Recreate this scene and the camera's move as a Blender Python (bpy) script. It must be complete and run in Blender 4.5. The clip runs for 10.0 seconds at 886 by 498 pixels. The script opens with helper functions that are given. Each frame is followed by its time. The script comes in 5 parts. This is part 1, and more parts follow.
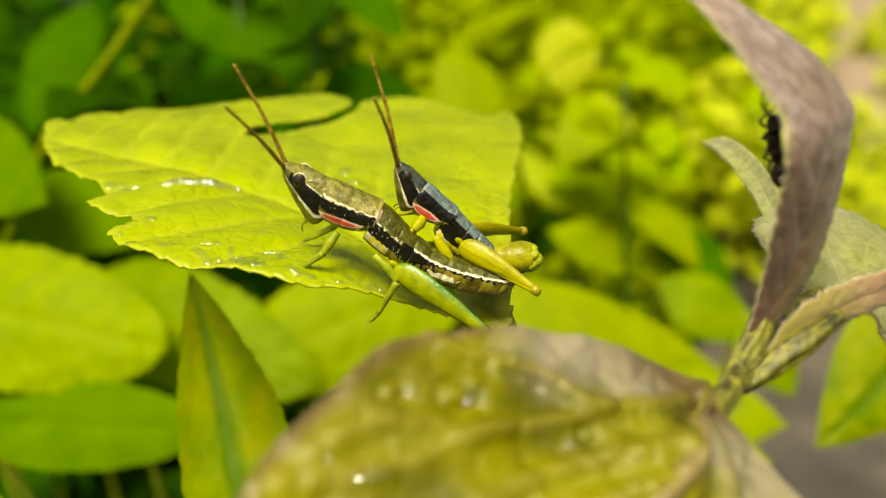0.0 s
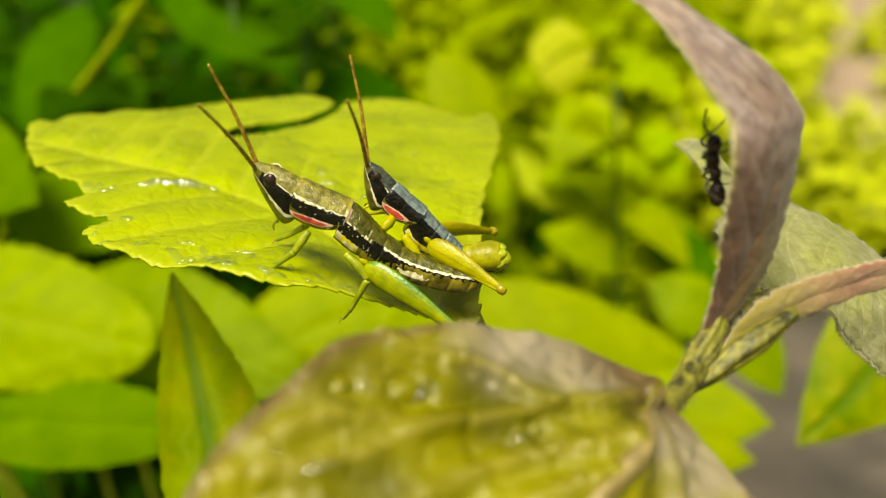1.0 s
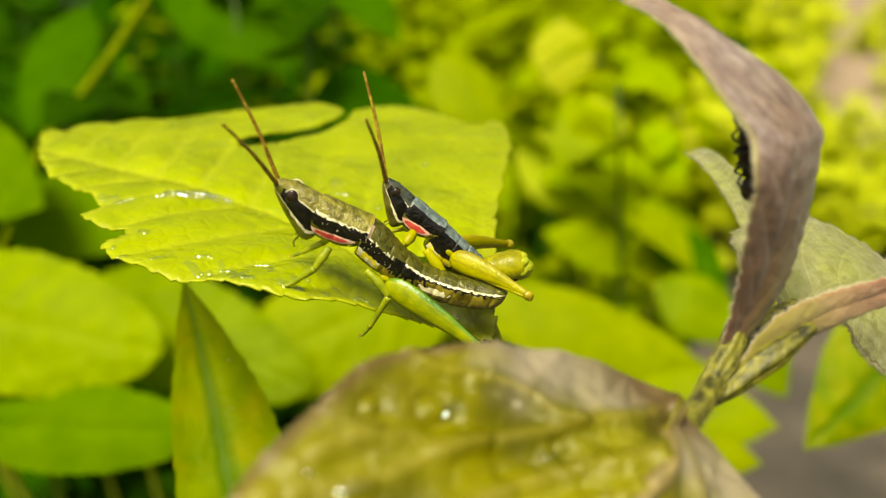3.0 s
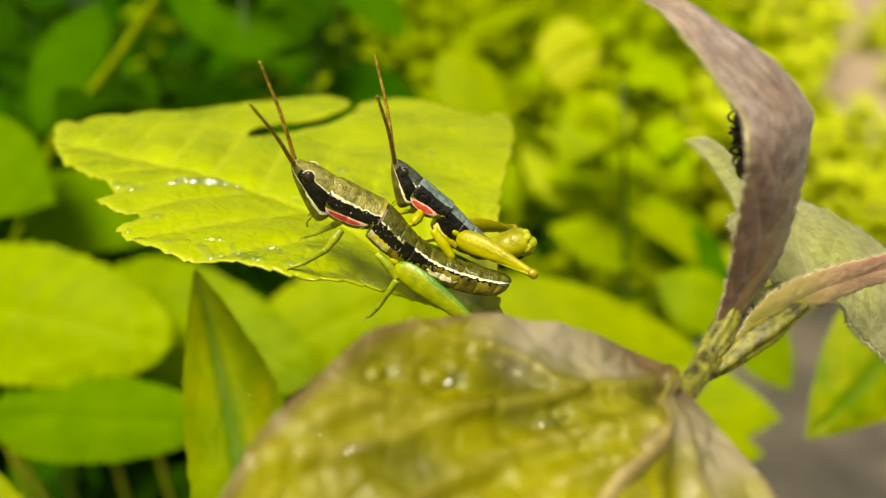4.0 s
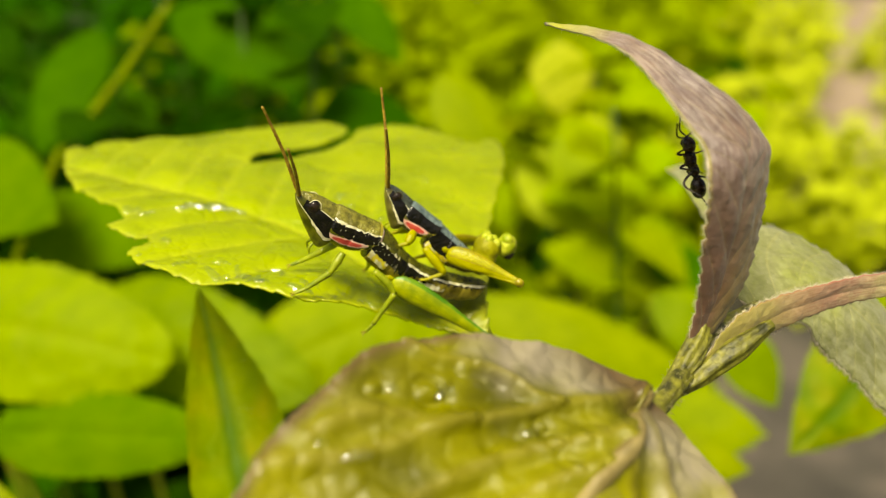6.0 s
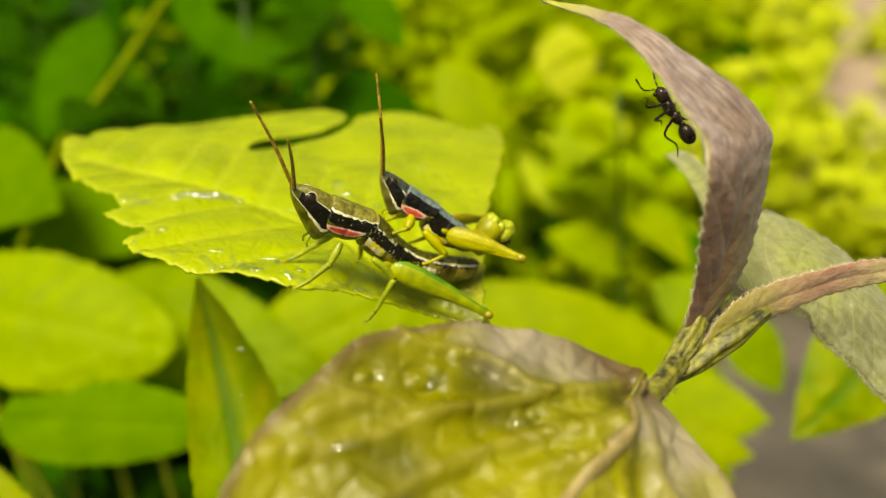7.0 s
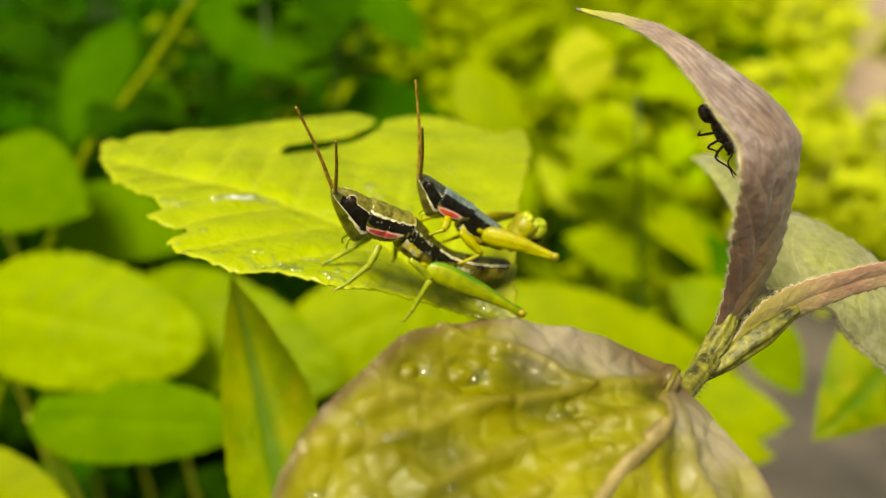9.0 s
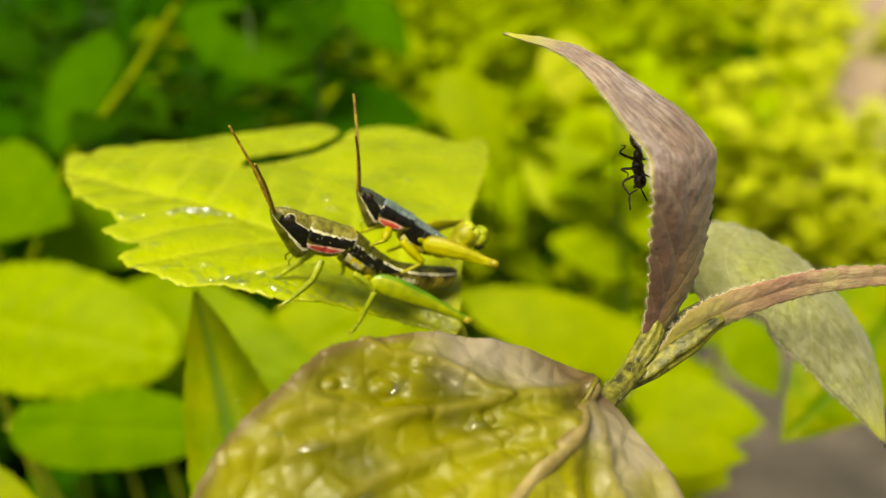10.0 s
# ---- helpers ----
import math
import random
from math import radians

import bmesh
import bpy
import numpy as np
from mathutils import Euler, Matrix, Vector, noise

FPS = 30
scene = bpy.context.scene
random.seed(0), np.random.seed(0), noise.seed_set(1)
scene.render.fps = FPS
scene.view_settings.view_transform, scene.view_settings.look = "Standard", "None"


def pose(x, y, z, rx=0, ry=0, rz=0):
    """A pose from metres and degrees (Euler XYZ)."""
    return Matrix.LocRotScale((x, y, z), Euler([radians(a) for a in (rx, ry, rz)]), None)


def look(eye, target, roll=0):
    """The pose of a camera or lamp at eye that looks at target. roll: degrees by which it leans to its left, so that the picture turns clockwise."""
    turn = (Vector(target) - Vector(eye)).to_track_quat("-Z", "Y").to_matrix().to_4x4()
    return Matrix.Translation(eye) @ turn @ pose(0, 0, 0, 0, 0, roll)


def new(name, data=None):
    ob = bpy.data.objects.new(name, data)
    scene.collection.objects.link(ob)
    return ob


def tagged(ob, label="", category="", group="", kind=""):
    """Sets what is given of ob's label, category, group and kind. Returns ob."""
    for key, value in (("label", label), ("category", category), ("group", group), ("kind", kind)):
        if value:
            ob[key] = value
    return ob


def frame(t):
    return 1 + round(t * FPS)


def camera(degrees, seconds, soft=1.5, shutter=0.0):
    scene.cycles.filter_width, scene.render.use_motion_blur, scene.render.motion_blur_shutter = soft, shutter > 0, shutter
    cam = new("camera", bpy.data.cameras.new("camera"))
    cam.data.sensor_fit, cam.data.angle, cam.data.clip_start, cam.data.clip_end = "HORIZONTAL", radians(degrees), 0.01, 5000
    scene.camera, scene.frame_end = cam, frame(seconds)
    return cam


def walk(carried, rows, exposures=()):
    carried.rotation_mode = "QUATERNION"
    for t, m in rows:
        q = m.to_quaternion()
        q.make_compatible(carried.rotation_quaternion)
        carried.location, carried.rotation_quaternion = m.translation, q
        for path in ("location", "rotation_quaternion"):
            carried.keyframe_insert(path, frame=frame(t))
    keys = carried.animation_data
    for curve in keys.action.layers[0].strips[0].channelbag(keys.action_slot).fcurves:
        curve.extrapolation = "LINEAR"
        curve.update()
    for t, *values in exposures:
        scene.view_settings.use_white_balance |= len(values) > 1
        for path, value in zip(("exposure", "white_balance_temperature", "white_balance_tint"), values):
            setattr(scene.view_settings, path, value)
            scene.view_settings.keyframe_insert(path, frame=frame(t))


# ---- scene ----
cam = camera(54.2, 10.0, soft=1.1)
EYE, TILT = 0.5, -24.0
PATH = [
    (0, 0.00000, 0.00000, 0.00000, -0.000, 0.000, -0.000),
    (0.5, 0.00139, -0.00024, 0.00124, -0.044, 0.046, -0.161),
    (1, 0.00414, -0.00221, -0.00006, 0.008, -0.007, -0.031),
    (1.5, 0.00350, -0.00555, 0.00035, -0.070, 0.266, -0.138),
    (2, 0.00520, -0.00518, 0.00063, -0.070, 0.060, -0.101),
    (2.5, 0.00311, -0.00475, 0.00048, 0.011, -0.022, -0.362),
    (2.7, 0.00241, -0.00274, 0.00195, -0.180, -0.161, 0.075),
    (3.8, 0.00146, -0.00403, 0.00122, 0.268, -0.096, 0.126),
    (4, 0.00209, -0.00625, -0.00045, 0.374, -0.111, 0.152),
    (4.5, 0.00319, -0.00936, 0.00156, 0.411, 0.515, 0.821),
    (5, 0.00161, -0.01080, 0.00357, 0.407, -0.155, 0.287),
    (5.5, 0.00320, -0.01208, 0.00125, 0.521, -0.075, 0.133),
    (5.7, 0.00190, -0.01360, -0.00003, 0.105, 1.247, -0.064),
    (6.8, 0.00579, -0.01389, 0.00220, 0.322, 0.073, 0.400),
    (7, 0.00418, -0.01314, 0.00055, 0.536, 0.128, 0.312),
    (7.5, 0.00030, -0.01370, 0.00030, 0.986, 0.088, 0.516),
    (8, -0.00054, -0.01216, -0.00170, 1.455, 0.322, 0.429),
    (8.5, -0.00039, -0.01544, 0.00049, 1.378, 0.259, 0.335),
    (9, 0.00123, -0.01674, 0.00018, 1.438, 0.345, 0.289),
    (9.5, 0.00469, -0.01867, 0.00156, 1.273, 0.260, 0.389),
    (10, 0.00979, -0.01979, 0.00169, 1.427, 0.422, 0.783),
]
walk(cam, [(t, pose(0, 0, EYE, TILT, 0, 0) @ pose(x, y, z, 90 + pitch, roll, yaw)) for t, x, y, z, yaw, pitch, roll in PATH],
     exposures=[(0.0, 0.63, 7700, 2), (10.0, 0.63, 7700, 2)])
cam.data.dof.use_dof = True
cam.data.dof.focus_distance = 0.111
cam.data.dof.aperture_fstop = 13

# ---- light ----
world = bpy.data.worlds.new("sky")
scene.world = world
world.use_nodes = True
wn = world.node_tree.nodes
sky = wn.new("ShaderNodeTexSky")
sky.sky_type = "NISHITA"
sky.sun_disc = False
sky.sun_elevation = radians(60)
sky.sun_rotation = radians(205)
sky.dust_density = 6.0
sky.air_density = 0.6
wn["Background"].inputs["Strength"].default_value = 0.075
world.node_tree.links.new(sky.outputs["Color"], wn["Background"].inputs["Color"])
sun = new("sun", bpy.data.lights.new("sun", "SUN"))
sun.data.energy = 3.7
sun.data.angle = radians(24)
sun.data.color = (1.0, 0.95, 0.78)
sun.matrix_world = look((-0.36, -0.62, 1.9), (0, 0.12, 0.45))

# ---- helpers for shapes; lengths in millimetres ----
MM = 0.001
ORIGIN = {}


def thing(name, base=(0, 0, 0), label="", category="", group="", kind=""):
    ob = new(name)
    ob.empty_display_size = 0.005
    ob.location = Vector(base) * MM
    ORIGIN[ob.name] = Vector(base)
    return tagged(ob, label, category, group, kind)


def part(name, bm, mats, parent=None, label="", smooth=True):
    """One bmesh, in world millimetres, as a mesh under its thing."""
    off = ORIGIN[parent.name] if parent else Vector()
    for v in bm.verts:
        v.co = (v.co - off) * MM
    me = bpy.data.meshes.new(name)
    bm.normal_update()
    bm.to_mesh(me)
    bm.free()
    for m in mats if isinstance(mats, (list, tuple)) else [mats]:
        me.materials.append(m)
    if smooth:
        me.polygons.foreach_set("use_smooth", [True] * len(me.polygons))
    ob = new(name, me)
    if parent:
        ob.parent = parent
        ORIGIN[ob.name] = off
    if label:
        tagged(ob, label)
    return ob


def through_points(pts, n):
    """n + 1 points evenly along a Catmull-Rom curve through pts."""
    p = np.array(pts, float)
    p = np.vstack([2 * p[0] - p[1], p, 2 * p[-1] - p[-2]])
    out = []
    for k in np.linspace(0, len(pts) - 1, n + 1):
        i = min(int(k), len(pts) - 2)
        t = k - i
        a, b, c, d = p[i:i + 4]
        out.append(0.5 * (2 * b + (c - a) * t + (2 * a - 5 * b + 4 * c - d) * t * t + (3 * b - a - 3 * c + d) * t**3))
    return np.array(out)


PROFILES = {}


def along(table, u):
    """A smooth profile through (u, value) pairs."""
    key = tuple(table)
    if key not in PROFILES:
        PROFILES[key] = through_points(table, 60)
    dense = PROFILES[key]
    return float(np.interp(u, dense[:, 0], dense[:, 1]))


def smoothstep(a, b, x):
    t = min(max((x - a) / (b - a), 0.0), 1.0)
    return t * t * (3 - 2 * t)


def tube(bm, pts, radii, seg=10, n=24, mat=0, flat=1.0, ribs=0, rib=0.0):
    """A tapered round limb along a curve, closed at both ends."""
    line = through_points(pts, n)
    rad = [float(np.interp(k, np.linspace(0, n, len(radii)), radii)) for k in range(n + 1)]
    rings = []
    up = Vector((0.21, 0.34, 0.92))
    for k in range(n + 1):
        t = Vector(line[min(k + 1, n)] - line[max(k - 1, 0)]).normalized()
        a = t.cross(up).normalized()
        b = a.cross(t)
        rings.append([bm.verts.new(Vector(line[k]) + rad[k] * (1 + rib * math.cos(ribs * q)) * (a * math.cos(q) * flat + b * math.sin(q)))
                      for q in (2 * math.pi * s / seg for s in range(seg))])
    for r, s in zip(rings, rings[1:]):
        for i in range(seg):
            bm.faces.new((r[i], r[(i + 1) % seg], s[(i + 1) % seg], s[i])).material_index = mat
    for ring in (rings[0], rings[-1]):
        c = bm.verts.new(sum((v.co for v in ring), Vector()) / seg)
        for i in range(seg):
            bm.faces.new((ring[i], ring[(i + 1) % seg], c)).material_index = mat
    bmesh.ops.recalc_face_normals(bm, faces=bm.faces)
    return bm


def ball(bm, c, r, mat=0, seg=14):
    """An ellipsoid with centre c and half-axes r."""
    made = bmesh.ops.create_uvsphere(bm, u_segments=seg, v_segments=max(6, seg // 2 + 2), radius=1.0)
    for v in made["verts"]:
        v.co = Vector(c) + Vector((v.co.x * r[0], v.co.y * r[1], v.co.z * r[2]))
        for f in v.link_faces:
            f.material_index = mat
    return bm


def blade(mid, left, right, wl, wr, nu=44, nv=9, cup=0.0, veins=0, relief=0.0, slant=1.6, teeth=0, tooth=0.0, rough=0.0, seed=0.0, blister=0.0, skew=False, fine_rough=1.0, grooves=(), cell=0.2, dimples=(), tooth_to=1.0, valley=0.0):
    """A leaf blade: a midrib curve, the ways to either side along it, and the widths of both halves."""
    bm = bmesh.new()
    uv = bm.loops.layers.uv.new("UVMap")
    mark = bm.verts.layers.float.new("vein")
    span = sum(math.dist(p, q) for p, q in zip(mid, mid[1:]))
    furrows = [through_points(g, 240) for g in grooves]
    line = through_points(mid, nu)
    ls, rs = through_points(left, nu), through_points(right, nu)
    grid = []
    for i in range(nu + 1):
        u = i / nu
        c = Vector(line[i])
        t = Vector(line[min(i + 1, nu)] - line[max(i - 1, 0)]).normalized()
        row = []
        for j in range(-nv, nv + 1):
            v = j / nv
            a = abs(v)
            s = Vector(ls[i]) if v > 0 else Vector(rs[i])
            s = (s - t * s.dot(t) * (0.0 if skew else 1.0)).normalized()
            n = (t.cross(s) if v > 0 else s.cross(t)).normalized()
            w = max(along(wl if v > 0 else wr, u), 0.02)
            if teeth:
                w *= 1 + tooth * (1 - smoothstep(tooth_to - 0.12, tooth_to + 0.02, u)) * ((u * teeth + 0.13 * math.sin(u * 40)) % 1.0 - 0.5) * a**5
            h = cup * w * a**1.6 - valley * math.exp(-(a * w / 4.5) ** 2) * smoothstep(0.02, 0.2, u)
            if veins:
                ph = u * veins - slant * a
                h += relief * (abs(math.sin(math.pi * ph)) ** 0.7 * (1 - a**3) * min(1, a * w * 0.6) - math.exp(-(a * w / 0.9) ** 2))
            if rough:
                q = (c + s * w * a) * 0.22
                h += rough * (noise.noise(q + Vector((seed, 0, 0))) + fine_rough * (0.5 * noise.noise(q * 2.7) - 0.3 * abs(noise.noise(q * 4.1))))
            if blister:
                q = c + s * w * a
                near = noise.voronoi(q * cell + Vector((0.35 * noise.noise(q * 0.3), 0.35 * noise.noise(q * 0.3 + Vector((9, 0, 0))), seed)))[0]
                h += blister * min(near[1] - near[0], 0.5) * 2 * min(1, a * w * 0.4) * (1 - 0.7 * a**4)
            near = 0.0
            for g in furrows:
                d = float(np.min(np.hypot((g[:, 0] - u) * span, (g[:, 1] - v) * w)))
                near = max(near, math.exp(-(d / 0.55) ** 2))
                h -= relief * 0.9 * math.exp(-(d / 1.1) ** 2)
            for du, dv, size, high in dimples:
                d = math.hypot((du - u) * span, (dv - v) * w) / size
                if d < 2.5:
                    h += high * (math.exp(-((d - 1) / 0.42) ** 2) - 0.5 * math.exp(-(d / 0.5) ** 2))
            row.append((bm.verts.new(c + s * (w * a) + n * h), u, 0.5 + 0.5 * v))
            row[-1][0][mark] = near * smoothstep(0.03, 0.15, u)
        grid.append(row)
    for r, s in zip(grid, grid[1:]):
        for j in range(2 * nv):
            q = (r[j], r[j + 1], s[j + 1], s[j])
            f = bm.faces.new([x[0] for x in q])
            for loop, x in zip(f.loops, q):
                loop[uv].uv = x[1:]
    return bm


def thicken(ob, mm=0.25):
    m = ob.modifiers.new("thickness", "SOLIDIFY")
    m.thickness, m.offset = mm * MM, 0.0
    return ob


def fuzz(bm, count, length, seed):
    """Fine short hairs standing on a leaf's surface and rim."""
    rnd = random.Random(seed)
    bm.normal_update()
    rim = [e for e in bm.edges if e.is_boundary]
    faces = list(bm.faces)
    out = bmesh.new()
    for i in range(count):
        if i % 10 < 6:
            thick, long = 0.022, length
            e = rnd.choice(rim)
            p = e.verts[0].co.lerp(e.verts[1].co, rnd.random())
            f = e.link_faces[0]
            way = (p - f.calc_center_median()).normalized() + f.normal * rnd.uniform(-0.5, 0.5)
        else:
            f = rnd.choice(faces)
            thick, long = 0.014, 0.45 * length
            p = f.calc_center_median()
            way = f.normal * rnd.choice((1, -1)) + Vector((rnd.uniform(-0.5, 0.5), rnd.uniform(-0.5, 0.5), rnd.uniform(-0.5, 0.5)))
        way.normalize()
        tip = p + way * long * rnd.uniform(0.5, 1.2) + Vector((0, 0, rnd.uniform(-0.2, 0.1) * long))
        a = way.orthogonal().normalized() * thick
        b = way.cross(a)
        ring = [out.verts.new(p + a), out.verts.new(p - 0.5 * a + 0.87 * b), out.verts.new(p - 0.5 * a - 0.87 * b)]
        t = out.verts.new(tip)
        for k in range(3):
            out.faces.new((ring[k], ring[(k + 1) % 3], t))
    return out


def fuzz_tube(bm):
    """Hairs on the upper end of a stem."""
    rnd = random.Random(8)
    bm.normal_update()
    top = [f for f in bm.faces if f.calc_center_median().z > 425]
    out = bmesh.new()
    for _ in range(900):
        f = rnd.choice(top)
        p = f.calc_center_median() + Vector((rnd.uniform(-0.4, 0.4), rnd.uniform(-0.4, 0.4), rnd.uniform(-0.4, 0.4)))
        way = (f.normal + Vector((rnd.uniform(-0.4, 0.4), rnd.uniform(-0.4, 0.4), rnd.uniform(-0.4, 0.4)))).normalized()
        a = way.orthogonal().normalized() * 0.035
        b = way.cross(a)
        ring = [out.verts.new(p + a), out.verts.new(p - 0.5 * a + 0.87 * b), out.verts.new(p - 0.5 * a - 0.87 * b)]
        t = out.verts.new(p + way * rnd.uniform(0.3, 0.65))
        for k in range(3):
            out.faces.new((ring[k], ring[(k + 1) % 3], t))
    return out


def surface_of(bm):
    from mathutils.bvhtree import BVHTree
    return BVHTree.FromBMesh(bm)


# ---- materials ----
def material(name):
    m = bpy.data.materials.new(name)
    m.use_nodes = True
    t = m.node_tree
    return m, t.nodes, t.links, t.nodes["Principled BSDF"]


def noise_ramp(nodes, links, scale, stops, detail=4.0, coord="Object"):
    tc, nz, ramp = nodes.new("ShaderNodeTexCoord"), nodes.new("ShaderNodeTexNoise"), nodes.new("ShaderNodeValToRGB")
    nz.inputs["Scale"].default_value, nz.inputs["Detail"].default_value = scale, detail
    links.new(tc.outputs[coord], nz.inputs["Vector"])
    links.new(nz.outputs["Fac"], ramp.inputs["Fac"])
    e = ramp.color_ramp.elements
    e[0].position, e[0].color = stops[0][0], (*stops[0][1], 1)
    e[1].position, e[1].color = stops[-1][0], (*stops[-1][1], 1)
    for p, c in stops[1:-1]:
        e.new(p).color = (*c, 1)
    return ramp.outputs["Color"], nz


def bumped(nodes, links, b, height, strength, distance):
    bump = nodes.new("ShaderNodeBump")
    bump.inputs["Strength"].default_value, bump.inputs["Distance"].default_value = strength, distance
    links.new(height, bump.inputs["Height"])
    links.new(bump.outputs["Normal"], b.inputs["Normal"])
    return bump


def calc(nodes, links, op, a, b=None, c=None):
    n = nodes.new("ShaderNodeMath")
    n.operation = op
    for k, x in enumerate((a, b, c)):
        if x is None:
            continue
        if isinstance(x, (int, float)):
            n.inputs[k].default_value = x
        else:
            links.new(x, n.inputs[k])
    return n.outputs[0]


def skin(name, low, high, scale=600, rough=0.4, bump=0.4, bscale=2500, spec=0.5, pebble=0):
    """A plain organic surface: two tones in patches, with a fine grain."""
    m, nodes, links, b = material(name)
    col, _ = noise_ramp(nodes, links, scale, [(0.35, low), (0.65, high)])
    links.new(col, b.inputs["Base Color"])
    b.inputs["Roughness"].default_value = rough
    b.inputs["Specular IOR Level"].default_value = spec
    if bump:
        _, nz = noise_ramp(nodes, links, bscale, [(0.3, (0, 0, 0)), (0.7, (1, 1, 1))], 2.0)
        height = nz.outputs["Fac"]
        if pebble:
            tc, cells = nodes.new("ShaderNodeTexCoord"), nodes.new("ShaderNodeTexVoronoi")
            cells.inputs["Scale"].default_value = pebble
            links.new(tc.outputs["Object"], cells.inputs["Vector"])
            height = calc(nodes, links, "MULTIPLY_ADD", cells.outputs["Distance"], -0.5, height)
        bumped(nodes, links, b, height, bump, 0.0002)
    return m


def mixed(nodes, links, fac, a, b):
    n = nodes.new("ShaderNodeMix")
    n.data_type = "RGBA"
    for k, x in ((0, fac), (6, a), (7, b)):
        if isinstance(x, (int, float)):
            n.inputs[k].default_value = x
        elif isinstance(x, tuple):
            n.inputs[k].default_value = (*x, 1)
        else:
            links.new(x, n.inputs[k])
    return n.outputs[2]


def leaf_material(name, low, high, vein, veins=9, slant=1.6, glow=0.35, rough=0.4, blush=None, blush_at=0.5, margin=0.0, fine=900, bump=0.5, line=0.07, vary=0.0, spec=0.4, lateral=0.0, strong=0.75, tip=None, rim=None, streak=0.0, foot=None, foot_to=0.25, collar=None, down=0.0, grain=0.35, wet=None, net=0, net_depth=0.5, marked=False, side=None, pale=None, rib_width=0.035):
    """Leaf tissue: two tones, paler veins, an optional second tint in patches, light passing through."""
    m, nodes, links, b = material(name)
    base, _ = noise_ramp(nodes, links, 90, [(0.3, low), (0.7, high)])
    uv, sep = nodes.new("ShaderNodeUVMap"), nodes.new("ShaderNodeSeparateXYZ")
    links.new(uv.outputs["UV"], sep.inputs["Vector"])
    a = calc(nodes, links, "ABSOLUTE", calc(nodes, links, "MULTIPLY_ADD", sep.outputs["Y"], 2.0, -1.0))
    if vary:
        info, hsv = nodes.new("ShaderNodeObjectInfo"), nodes.new("ShaderNodeHueSaturation")
        links.new(calc(nodes, links, "MULTIPLY_ADD", info.outputs["Random"], vary, 1 - vary * 0.5), hsv.inputs["Value"])
        links.new(calc(nodes, links, "MULTIPLY_ADD", info.outputs["Random"], 0.024, 0.488), hsv.inputs["Hue"])
        links.new(base, hsv.inputs["Color"])
        base = hsv.outputs["Color"]
    if blush:
        patch, _ = noise_ramp(nodes, links, 110, [(blush_at - 0.12, (0, 0, 0)), (blush_at + 0.12, (1, 1, 1))], 5.0)
        if margin:
            patch = calc(nodes, links, "MULTIPLY_ADD", calc(nodes, links, "SUBTRACT", a, 0.74), margin, patch)
            patch.node.use_clamp = True
        base = mixed(nodes, links, patch, base, blush)
    if streak:
        stretch, lines = nodes.new("ShaderNodeMapping"), nodes.new("ShaderNodeTexNoise")
        stretch.inputs["Scale"].default_value = (12, 26, 1)
        lines.inputs["Scale"].default_value, lines.inputs["Detail"].default_value = 1.0, 5.0
        links.new(uv.outputs["UV"], stretch.inputs["Vector"])
        links.new(stretch.outputs[0], lines.inputs["Vector"])
        hard = calc(nodes, links, "MULTIPLY_ADD", lines.outputs["Fac"], 4.5, -1.9)
        hard.node.use_clamp = True
        spots, _ = noise_ramp(nodes, links, 620, [(0.44, (0, 0, 0)), (0.58, (1, 1, 1))], 3.0)
        base = mixed(nodes, links, calc(nodes, links, "MULTIPLY", calc(nodes, links, "MULTIPLY_ADD", spots, 0.6, calc(nodes, links, "MULTIPLY", hard, 0.4)), streak), base, low)
    if pale:
        dash, marks = nodes.new("ShaderNodeMapping"), nodes.new("ShaderNodeTexNoise")
        dash.inputs["Scale"].default_value = (16, 17, 1)
        marks.inputs["Scale"].default_value, marks.inputs["Detail"].default_value = 1.0, 3.0
        links.new(uv.outputs["UV"], dash.inputs["Vector"])
        links.new(dash.outputs[0], marks.inputs["Vector"])
        lit = calc(nodes, links, "MULTIPLY_ADD", marks.outputs["Fac"], 5.0, -2.2)
        lit.node.use_clamp = True
        upper = calc(nodes, links, "MULTIPLY_ADD", sep.outputs["X"], 2.2, -0.55)
        upper.node.use_clamp = True
        base = mixed(nodes, links, calc(nodes, links, "MULTIPLY", lit, calc(nodes, links, "MULTIPLY_ADD", upper, 0.2, 0.07)), base, pale)
    if side:
        low_end = calc(nodes, links, "MULTIPLY_ADD", sep.outputs["X"], -2.4, 1.1)
        low_end.node.use_clamp = True
        half = calc(nodes, links, "MULTIPLY_ADD", sep.outputs["Y"], -3.0, 1.6)
        half.node.use_clamp = True
    if tip:
        far = calc(nodes, links, "MULTIPLY_ADD", sep.outputs["X"], 7.0, -5.8)
        far.node.use_clamp = True
        base = mixed(nodes, links, far, base, tip)
    if rim:
        edge = calc(nodes, links, "MULTIPLY_ADD", a, 14.0, -13.0)
        edge.node.use_clamp = True
        base = mixed(nodes, links, edge, base, rim)
    if collar:
        wave, _ = noise_ramp(nodes, links, 160, [(0.3, (0, 0, 0)), (0.7, (1, 1, 1))], 4.0)
        half = calc(nodes, links, "GREATER_THAN", sep.outputs["Y"], 0.5)
        start = calc(nodes, links, "MULTIPLY_ADD", half, calc(nodes, links, "MULTIPLY_ADD", sep.outputs["X"], 0.9, 0.14), 0.06)
        outer = calc(nodes, links, "MULTIPLY_ADD", calc(nodes, links, "SUBTRACT", a, start), 7.0, calc(nodes, links, "MULTIPLY_ADD", wave, 0.8, -0.5))
        outer.node.use_clamp = True
        ends = calc(nodes, links, "MULTIPLY_ADD", sep.outputs["X"], -6.0, calc(nodes, links, "MULTIPLY_ADD", wave, 0.9, 1.75))
